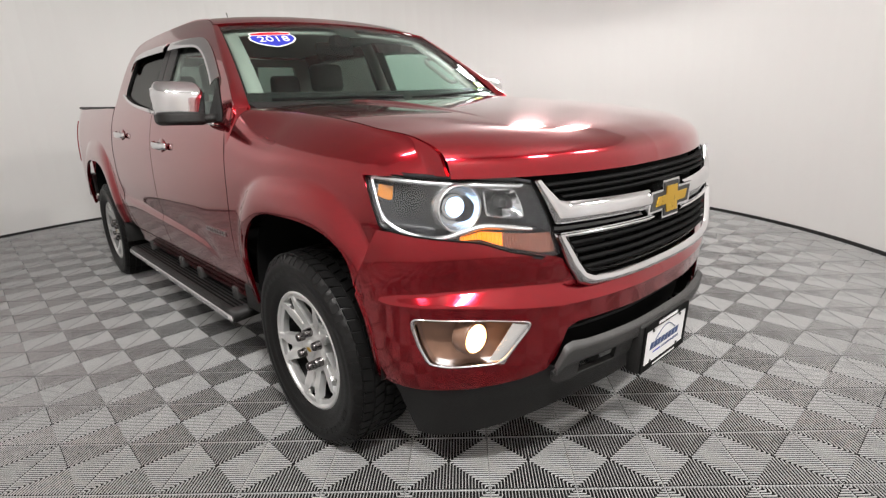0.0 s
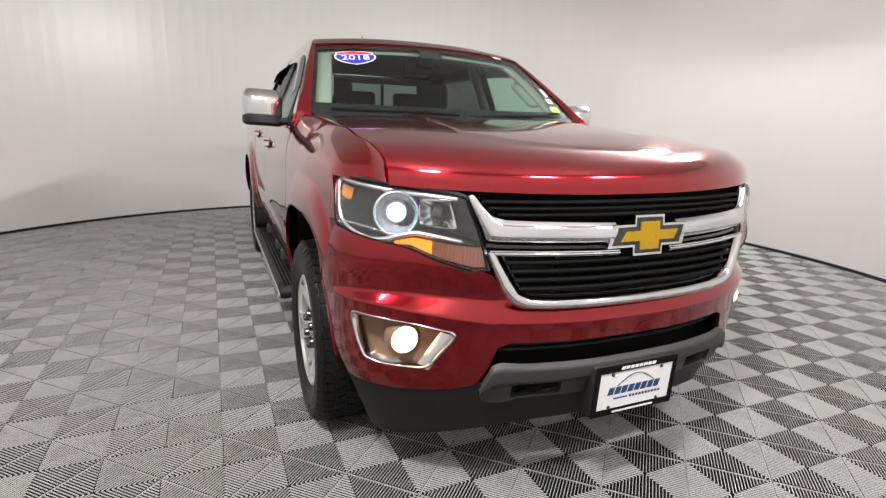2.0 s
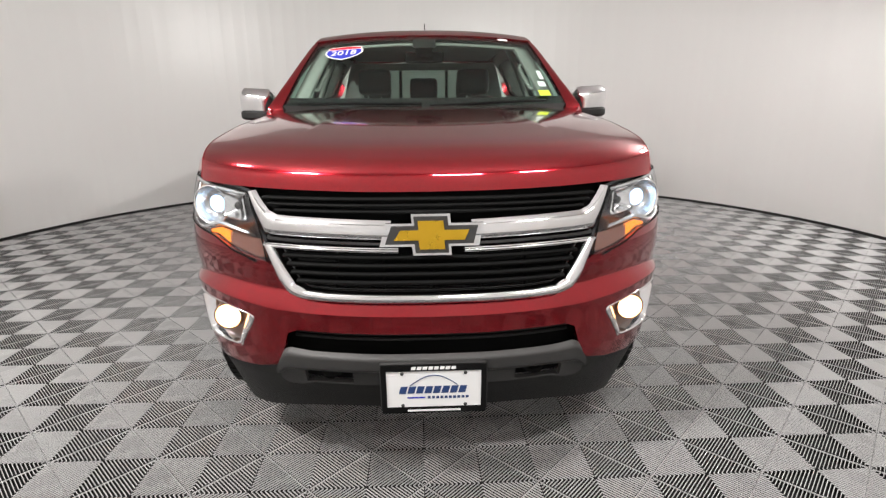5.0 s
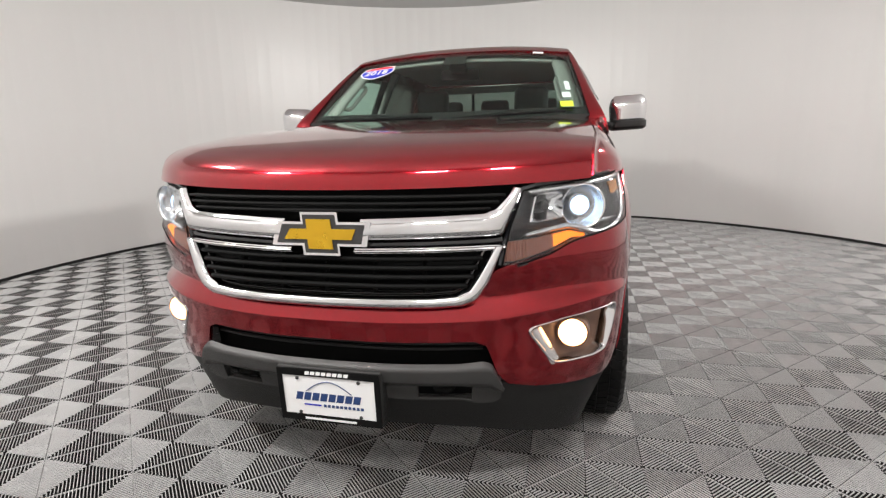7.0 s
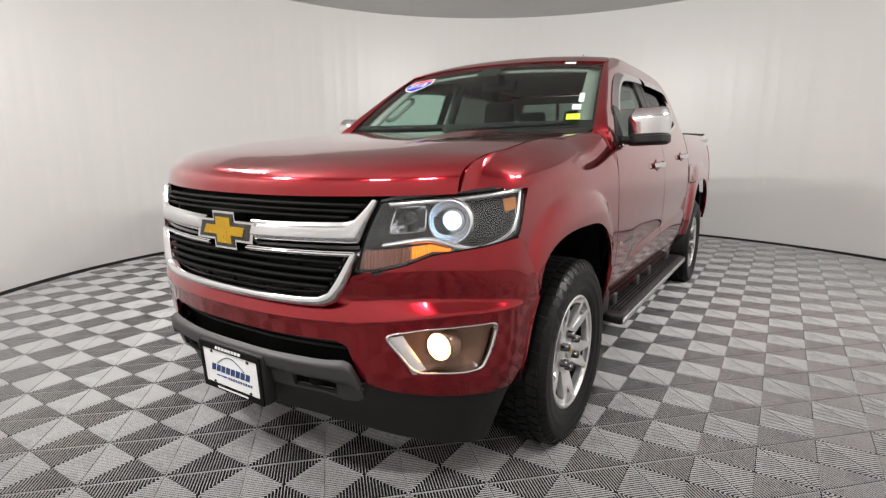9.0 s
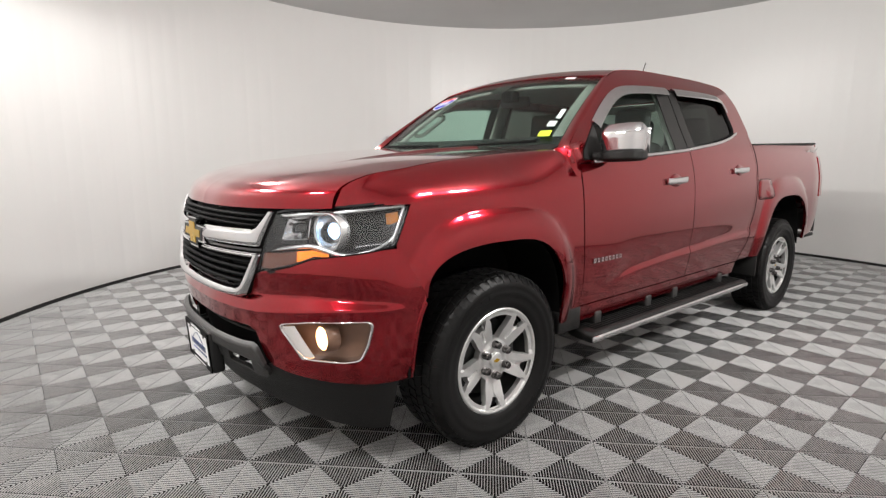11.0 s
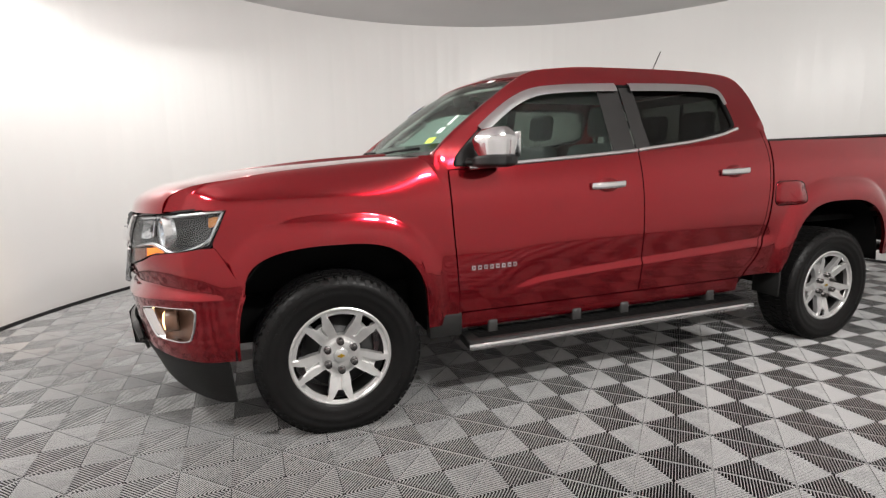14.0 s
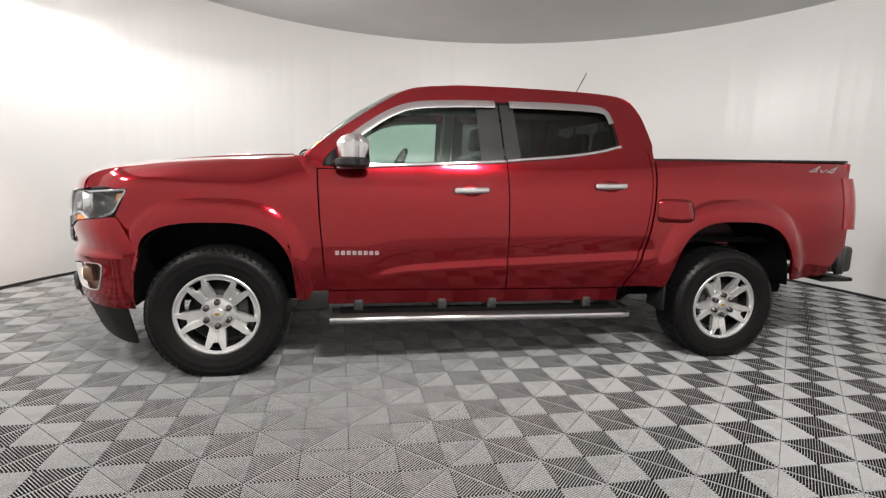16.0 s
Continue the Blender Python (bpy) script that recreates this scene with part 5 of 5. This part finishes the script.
# ---- wheels ----
def make_wheel():
    hub = part("wheel", lathe([(0.215, -0.20), (0.222, -0.10), (0.205, -0.05), (0.20, -0.03)], 64), truck, "alloy wheel with a black all-terrain tyre", M_DKALLOY)
    r0 = 0.374
    prof = [(0.226, -0.205), (0.25, -0.232), (0.30, -0.246), (0.338, -0.243), (0.357, -0.230), (0.366, -0.205), (0.368, -0.16), (0.368, -0.07), (0.366, -0.03), (0.357, -0.005), (0.338, 0.010), (0.318, 0.0125), (0.314, 0.0105), (0.30, 0.0118), (0.285, 0.011), (0.281, 0.0085), (0.26, 0.006), (0.243, 0.001), (0.236, -0.004), (0.229, -0.006), (0.226, -0.02)]
    v, f = lathe(prof, 96)
    tyre = part("tyre", (v, f), hub, "black tyre with a smooth side wall", M_RUBBER)
    v, f = [], []
    # tread blocks
    n = 56
    for k in range(n):
        for row, (y0, y1, sh, w) in enumerate(((-0.012, -0.050, 0.0, 0.82), (-0.055, -0.093, 0.35, 0.84), (-0.098, -0.136, 0.1, 0.84), (-0.141, -0.179, 0.45, 0.84), (-0.184, -0.222, 0.2, 0.82))):
            a0 = 2 * math.pi * (k + sh) / n
            a1 = a0 + 2 * math.pi * w / n
            sk = 0.25 * 2 * math.pi / n * (1 if row % 2 else -1)
            ro = r0 if row in (1, 2, 3) else r0 - 0.003
            b0 = len(v)
            for r in (0.364, ro):
                for a, y, e in ((a0, y0, sk), (a1, y0, sk), (a1, y1, 0), (a0, y1, 0)):
                    v.append((r * math.cos(a + e), y, r * math.sin(a + e)))
            f += [tuple(b0 + q for q in c) for c in ((4, 5, 6, 7), (0, 1, 5, 4), (1, 2, 6, 5), (2, 3, 7, 6), (3, 0, 4, 7))]
        # shoulder lugs on the side wall
        a0 = 2 * math.pi * (k + 0.05) / n
        a1 = a0 + 2 * math.pi * (0.6 if k % 2 else 0.4) / n
        b0 = len(v)
        for lift in (0.0, 0.002):
            for r, a in ((0.338, a0), (0.338, a1), (0.362, a1), (0.362, a0)):
                yy = 0.0095 if r < 0.35 else -0.010
                v.append(((r + lift * 0.5) * math.cos(a), yy + lift, (r + lift * 0.5) * math.sin(a)))
        f += [tuple(b0 + q for q in c) for c in ((4, 5, 6, 7), (0, 1, 5, 4), (1, 2, 6, 5), (2, 3, 7, 6), (3, 0, 4, 7))]
    tagged(part("tread", (v, f), hub, "", M_RUBBER, smooth=False), kind="stuff")
    # raised plain bars where the side wall is lettered
    for a_mid, span in ((0.9, 0.5), (0.9 + math.pi, 0.5)):
        for k in range(7):
            a = a_mid + span * (k - 3) / 3.5
            m = Matrix.Translation((0.300 * math.cos(a), 0.0110, 0.300 * math.sin(a))) @ Matrix.Rotation(-a + math.pi / 2, 4, "Y") @ pose(0, 0, 0, -90, 0, 0)
            part("side_mark", flat_shape([(-0.011, -0.009), (0.011, -0.009), (0.011, 0.009), (-0.011, 0.009)], 0.0016, m), tyre, "", M_RUBBER, smooth=False)
    # rim face: five broad forked spokes
    rr = np.concatenate([np.linspace(0.03, 0.085, 6), np.linspace(0.092, 0.186, 14), np.linspace(0.190, 0.215, 6), np.linspace(0.219, 0.231, 4)])
    depth = curve_of([(0.02, -0.030), (0.06, -0.032), (0.085, -0.038), (0.12, -0.030), (0.16, -0.018), (0.19, -0.012), (0.21, -0.008), (0.222, -0.004), (0.231, -0.010)])
    segs = []
    for sp in range(5):
        base = radians(58 + 72 * sp)
        for lo, hi, cnt, tag in ((-36, "k", 4, "w"), ("k", "s", 4, "b"), ("s", "s2", 4, "s"), ("s2", "k2", 4, "b"), ("k2", 36, 4, "w")):
            for c in range(cnt):
                segs.append((base, lo, hi, c / cnt, tag))

    def ang(r, base, lo, hi, t):
        k = np.interp(r, [0.085, 0.1, 0.15, 0.19, 0.21], [28, 24.5, 19, 17, 17])
        s_ = np.interp(r, [0.085, 0.15, 0.2, 0.23], [3.0, 2.8, 9.5, 10])
        val = {"k": -k, "s": -s_, "s2": s_, "k2": k}
        a, b = val.get(lo, lo), val.get(hi, hi)
        return base + radians(a + (b - a) * t)

    nA = len(segs)
    P = np.zeros((len(rr), nA + 1, 3))
    skip = np.zeros((len(rr) - 1, nA), bool)
    for i, r in enumerate(rr):
        for j in range(nA + 1):
            base, lo, hi, t, tag = segs[j % nA]
            a = ang(r, base, lo, hi, t) + (2 * math.pi if j == nA else 0)
            y = float(depth(r))
            if tag == "s" and 0.1 < r < 0.186:
                y -= 0.010 * (0.3 + 0.7 * (t > 0))
            if tag == "w" and 0.186 < r < 0.215:
                y -= 0.006
            P[i, j] = (r * math.cos(a), y, r * math.sin(a))
            if i < len(rr) - 1 and j < nA:
                if tag == "w" and 0.089 < r < 0.194:
                    skip[i, j] = True
                if tag == "s" and 0.164 < r < 0.206:
                    skip[i, j] = True
    rim = part("rim", shell(P, 0.028, OUT_Y, skip), hub, "silver alloy rim with five broad forked spokes", M_ALLOY, smooth=False)
    part("cap", cylinder(0.034, 0.031, 0.012, pose(0, -0.026, 0, -90, 0, 0), 32, 0.003), hub, "silver centre cap", M_ALLOY)
    part("cap_badge", flat_shape([(-0.016, -0.004), (-0.006, -0.004), (-0.006, -0.008), (0.006, -0.008), (0.006, -0.004), (0.016, -0.004), (0.016, 0.004), (0.006, 0.004), (0.006, 0.008), (-0.006, 0.008), (-0.006, 0.004), (-0.016, 0.004)], 0.001, pose(0, -0.0195, 0, -90, 0, 0)), hub, "small gold cross", M_GOLD, smooth=False)
    for k in range(6):
        a = radians(90 + 60 * k)
        part("lug_nut", cylinder(0.0185, 0.015, 0.034, Matrix.Translation((0.067 * math.cos(a), -0.02, 0.067 * math.sin(a))) @ pose(0, 0, 0, -90, 0, 0), 12, 0.004), hub, "chrome lug nut", M_BRONZE)
    part("brake_disc", cylinder(0.165, 0.165, 0.024, pose(0, -0.105, 0, 90, 0, 0), 40), hub, "dull brake disc", M_DKALLOY)
    part("caliper", rbox(-0.16, -0.09, -0.13, -0.07, -0.08, 0.08, 0.015), hub, "dark brake caliper", M_DKALLOY)
    return hub


wheel = make_wheel()
# true radius; the loaded tyre lies flat where it meets the floor
for ob in [wheel] + list(wheel.children_recursive):
    for q in ob.data.vertices:
        q.co.x, q.co.z = q.co.x * 1.03, max(q.co.z * 1.03, -HUB_Z + 0.001)
wheel.matrix_basis = pose(0, 0.905, HUB_Z)
for x, y, turn in ((-WB, 0.898, 0), (0, -0.905, 180), (-WB, -0.898, 180)):
    w2 = copy_thing(wheel, pose(x, y, HUB_Z, 0, 0, turn))

# ---- running boards ----
for sgn in (1, -1):
    v, f = sweep([(x, 0, 0) for x in np.linspace(-0.635, -2.505, 12)], [(-0.945, 0.335), (-0.94, 0.352), (-0.92, 0.362), (-0.79, 0.366), (-0.77, 0.358), (-0.77, 0.33), (-0.80, 0.315), (-0.92, 0.305), (-0.94, 0.312)])
    v = [(p[0], abs(p[1]), p[2]) for p in v]
    board = part("running_board", sided((v, f), sgn), truck, "dark running board with a bright outer edge", M_PLASTIC)
    for k, y in enumerate(np.linspace(0.785, 0.905, 7)):
        part("tread_rib", rbox(-2.46, -0.68, sgn * y - 0.004, sgn * y + 0.004, 0.364, 0.3695, 0.002, 1), board, "", M_MATBLK)
    pth = [(x, sgn * 0.943, 0.329) for x in np.linspace(-0.622, -2.515, 20)]
    part("edge_trim", sweep(pth, [(0.006 * math.cos(a), 0.017 * math.sin(a)) for a in np.linspace(0, 2 * math.pi, 12, endpoint=False)]), board, "chrome edge strip", M_CHROME)
    for x in (-0.79, -1.30, -1.62, -2.26):
        part("bracket", rbox(x - 0.028, x + 0.028, min(sgn * 0.70, sgn * 0.86), max(sgn * 0.70, sgn * 0.86), 0.345, 0.43, 0.01), board, "grey step bracket", M_GREYPL)

# ---- mirrors ----
for sgn in (1, -1):
    y0, y1 = 0.875, 1.075
    # shell round a rounded box: upper chrome, lower black
    def mshell(z0, z1, taper_top):
        rows = []
        for v in np.linspace(0, 1, 12):
            z = z0 + (z1 - z0) * v
            k = 1 - 0.5 * taper_top * max(0, v - 0.55) ** 2 / 0.2 - (0.16 * (1 - v) ** 1.4 if taper_top else 0.05) - (0.35 * max(0, 0.35 - v) ** 2 / 0.12 if not taper_top else 0)
            row = []
            for t in np.linspace(0, 2 * math.pi, 40, endpoint=False):
                cx = -0.743 + 0.101 * k * math.copysign(abs(math.cos(t)) ** 0.65, math.cos(t))
                cy = (y0 + y1) / 2 + (y1 - y0) / 2 * (1 - 0.5 * (1 - k)) * math.copysign(abs(math.sin(t)) ** 0.62, math.sin(t))
                if math.cos(t) > 0:
                    cx += -0.03 * ((cy - y0) / (y1 - y0)) ** 2
                row.append((cx, cy, z + 0.01 * (cy - y0) / (y1 - y0)))
            rows.append(row)
        v = [p for r in rows for p in r]
        n = 40
        f = [(i * n + j, i * n + (j + 1) % n, (i + 1) * n + (j + 1) % n, (i + 1) * n + j) for i in range(11) for j in range(n)]
        f += [tuple(reversed(range(n))), tuple(range(11 * n, 12 * n))]
        return v, f

    base = part("side_mirror", sided(mshell(1.204, 1.250, False), sgn), truck, "black mirror foot and lower shell", M_PLASTIC)
    part("mirror_cap", sided(mshell(1.250, 1.382, True), sgn), base, "chrome mirror cap", M_CHROME)
    part("mirror_glass", rbox(-0.836, -0.832, min(sgn * 0.895, sgn * 1.055), max(sgn * 0.895, sgn * 1.055), 1.255, 1.37, 0.0015, 1), base, "mirror glass", M_MIRROR)
    part("mirror_arm", sweep(spline([(-0.66, sgn * 0.85, 1.235), (-0.70, sgn * 0.89, 1.232), (-0.735, sgn * 0.95, 1.238)], 10), [(0.045 * math.cos(a), 0.02 * math.sin(a)) for a in np.linspace(0, 2 * math.pi, 14, endpoint=False)]), base, "black mirror arm", M_PLASTIC)

# ---- lettering on the flanks ----
for sgn in (1, -1):
    for k in range(8):
        x = -0.664 - 0.0325 * k
        z = 0.722
        y = float(side_y(x, z)) + 0.001
        o = [(-0.0105, -0.0115), (0.0105, -0.0115), (0.0105, 0.0115), (-0.0105, 0.0115)]
        m = Matrix.Translation((x, sgn * y, z)) @ pose(0, 0, 0, 90, 0, 180 if sgn > 0 else 0)
        L = part("name_block", flat_shape(o, 0.004, m), truck, "small chrome block of the side lettering", M_SATIN, smooth=False)
        part("block_gap", flat_shape([(-0.0035, -0.003), (0.006, -0.003), (0.006, 0.003), (-0.0035, 0.003)], 0.0045, m), L, "", M_RED, smooth=False)
x, z = -3.93, 1.292
m = Matrix.Translation((x, float(side_y(x, z)) + 0.0045, z)) @ pose(0, 0, 0, 90 + 20, 0, 180)
part("four_wheel_decal", text_mesh("4x4", 0.098, 0.0012, m @ Matrix.Diagonal((1.45, 1, 1, 1)), 0.35), truck, "silver 4x4 decal on the bed side", M_SILVER, smooth=False)

# ---- stickers on the windscreen ----
def on_screen(u, w, lift=0.004):
    p = screen(u, w)
    e1 = screen(u, w + 0.02) - screen(u, w - 0.02)
    e2 = screen(u + 0.02, w) - screen(u - 0.02, w)
    e1, e2 = Vector(e1).normalized(), Vector(e2).normalized()
    n = e1.cross(e2).normalized()
    if n.x < 0:
        n = -n
    e2 = n.cross(e1)
    return Matrix(((e1.x, e2.x, n.x, p[0] + n.x * lift), (e1.y, e2.y, n.y, p[1] + n.y * lift), (e1.z, e2.z, n.z, p[2] + n.z * lift), (0, 0, 0, 1)))


half = [(0.0, -0.068), (0.035, -0.056), (0.072, -0.035), (0.094, -0.005), (0.094, 0.020), (0.082, 0.036), (0.088, 0.050), (0.06, 0.058), (0.03, 0.060)]
shape = half + [(0.0, 0.057)] + [(-a, b) for a, b in reversed(half[1:])]
m = on_screen(0.715, -0.675, 0.006) @ Matrix.Diagonal((1.2, 1.2, 1, 1))
badge_ = part("year_sticker", flat_shape(shape, 0.0012, m), ws, "shield-shaped year sticker, red over blue", M_WHITE, smooth=False)
bl = [(0.0, -0.061), (0.033, -0.050), (0.067, -0.031), (0.087, -0.004), (0.087, 0.018), (0.079, 0.029)]
part("sticker_blue", flat_shape(bl + [(-a, b) for a, b in reversed(bl[1:])], 0.0006, m @ Matrix.Translation((0, 0, 0.0013))), badge_, "blue field", M_BLUE, smooth=False)
part("sticker_red", flat_shape([(-0.078, 0.034), (0.078, 0.034), (0.080, 0.047), (0.03, 0.055), (-0.03, 0.055), (-0.080, 0.047)], 0.0006, m @ Matrix.Translation((0, 0, 0.0013))), badge_, "red band", M_REDPR, smooth=False)
part("sticker_year", text_mesh("2018", 0.062, 0.0008, m @ Matrix.Translation((0, -0.007, 0.0045)) @ Matrix.Diagonal((1.05, 1, 1, 1)), 0.0), badge_, "white figures 2018", M_WHITE, smooth=False)
for u, w, a, b, mm, lb in ((0.10, 0.855, 0.033, 0.022, M_LIME, "lime label"), (0.215, 0.865, 0.022, 0.022, M_LABELGN, "small pale label"), (0.34, 0.885, 0.013, 0.04, M_LABELGN, "narrow pale label"), (0.915, 0.72, 0.03, 0.012, M_WHITE, "small white label")):
    part("screen_label", flat_shape([(-a, -b), (a, -b), (a, b), (-a, b)], 0.001, on_screen(u + 0.03, w, 0.010)), ws, lb, mm, smooth=False)

# ---- cab interior ----
part("dashboard", rbox(-1.02, -0.50, -0.70, 0.70, 0.80, 1.215, 0.06, 3), truck, "dark dashboard", M_SEAT)
part("dash_top", rbox(-0.78, -0.42, -0.66, 0.66, 1.20, 1.235, 0.012), truck, "dark dashboard top", M_MATBLK)
def torus_mesh(R, r, m, n=36, k=10):
    v, f = [], []
    for i in range(n):
        a = 2 * math.pi * i / n
        for j in range(k):
            b = 2 * math.pi * j / k
            v.append(tuple(m @ Vector(((R + r * math.cos(b)) * math.cos(a), (R + r * math.cos(b)) * math.sin(a), r * math.sin(b)))))
    for i in range(n):
        for j in range(k):
            f.append((i * k + j, ((i + 1) % n) * k + j, ((i + 1) % n) * k + (j + 1) % k, i * k + (j + 1) % k))
    return v, f


sw = part("steering_wheel", torus_mesh(0.185, 0.016, pose(-1.02, 0.37, 1.17, 0, 62, 0)), truck, "black steering wheel", M_MATBLK)
part("wheel_boss", cylinder(0.06, 0.05, 0.04, pose(-1.01, 0.37, 1.17, 0, 62, 0), 24, 0.01), sw, "", M_SEAT)
for x, ys, nm in ((-1.62, (-0.38, 0.38), "front_seat"), (-2.42, (-0.42, 0.0, 0.42), "rear_seat")):
    for y in ys:
        w = 0.25 if nm == "front_seat" else 0.2
        bm = rbox(-0.07, 0.07, -w, w, 0.0, 0.62, 0.06, 3)
        bm.transform(Matrix.Translation((x, y, 0.72)) @ pose(0, 0, 0, 0, -12 if nm == "front_seat" else -8, 0))
        seat = part(nm, bm, truck, "black cloth seat back", M_SEAT)
        part("seat_cushion", rbox(x, x + 0.5, y - w, y + w, 0.62, 0.80, 0.05, 3), seat, "black cloth seat cushion", M_SEAT)
        bm = rbox(-0.045, 0.045, -0.125, 0.125, 0.0, 0.19, 0.04, 3)
        bm.transform(Matrix.Translation((x - 0.16 if nm == "front_seat" else x - 0.09, y, 1.37 if nm == "front_seat" else 1.34)) @ pose(0, 0, 0, 0, -6, 0))
        part("headrest", bm, seat, "black headrest", M_SEAT)
        for dy in (-0.05, 0.05):
            part("headrest_post", cylinder(0.006, 0.006, 0.1, Matrix.Translation((x - (0.145 if nm == "front_seat" else 0.085), y + dy, 1.345)), 8), seat, "", M_SATIN)
part("headliner", rbox(-2.52, -1.16, -0.58, 0.58, 1.672, 1.69, 0.006), truck, "light grey headliner", M_TRIM)
for sgn in (1, -1):
    part("inner_pillar", sweep([(-1.60, sgn * (float(half_width(z)) - 0.05), z) for z in np.linspace(1.2, 1.68, 8)], [(-0.05, -0.01), (0.05, -0.01), (0.05, 0.012), (-0.05, 0.012)], up=(0, 1, 0)), truck, "light grey inner pillar trim", M_TRIM)
    part("door_trim", sided(shell(np.array([[(x, float(half_width(z)) - 0.07, z) for x in np.linspace(-2.4, -0.66, 12)] for z in np.linspace(0.55, 1.2, 6)]), 0.01, OUT_Y), sgn), truck, "dark inner door trim", M_SEAT)
rv = rbox(-0.015, 0.015, -0.12, 0.12, -0.033, 0.033, 0.012)
rv.transform(Matrix.Translation((-1.03, 0.0, 1.575)))
part("inner_mirror", rv, truck, "black rear-view mirror", M_MATBLK)
part("sensor_box", rbox(-1.02, -0.94, -0.05, 0.05, 1.575, 1.64, 0.012), truck, "black sensor cover behind the windscreen", M_MATBLK)
for y in (-0.36, 0.36):
    part("sun_visor", rbox(-1.24, -1.09, y - 0.2, y + 0.2, 1.645, 1.66, 0.006), truck, "light grey sun visor", M_TRIM)
for sgn in (1, -1):
    A = np.array([screen(u, 0.93) for u in np.linspace(0.04, 0.96, 14)]) + np.array((-0.05, -0.02, -0.025))
    strip = [(-0.045, -0.010), (0.045, -0.010), (0.04, 0.012), (-0.04, 0.012)]
    trim_ = part("inner_screen_pillar", sided(sweep(A, strip, up=(0.5, 0.2, 0.8)), sgn), truck, "light grey trim inside the windscreen pillar", M_TRIM)
    g0, g1 = A[4], A[9]
    mid = np.array((-0.035, -0.045, -0.02))
    part("grab_handle", sided(sweep(spline([g0, g0 + mid, (g0 + g1) / 2 + mid * 1.1, g1 + mid, g1], 20), disc_section(0.012, 8)), sgn), trim_, "light grey grab handle", M_TRIM)
part("headliner_edge", sweep([screen(0.965, w) + np.array((-0.05, 0, -0.035)) for w in np.linspace(-0.9, 0.9, 20)], [(-0.03, -0.008), (0.03, -0.008), (0.03, 0.008), (-0.03, 0.008)]), truck, "light grey front edge of the headliner", M_TRIM)
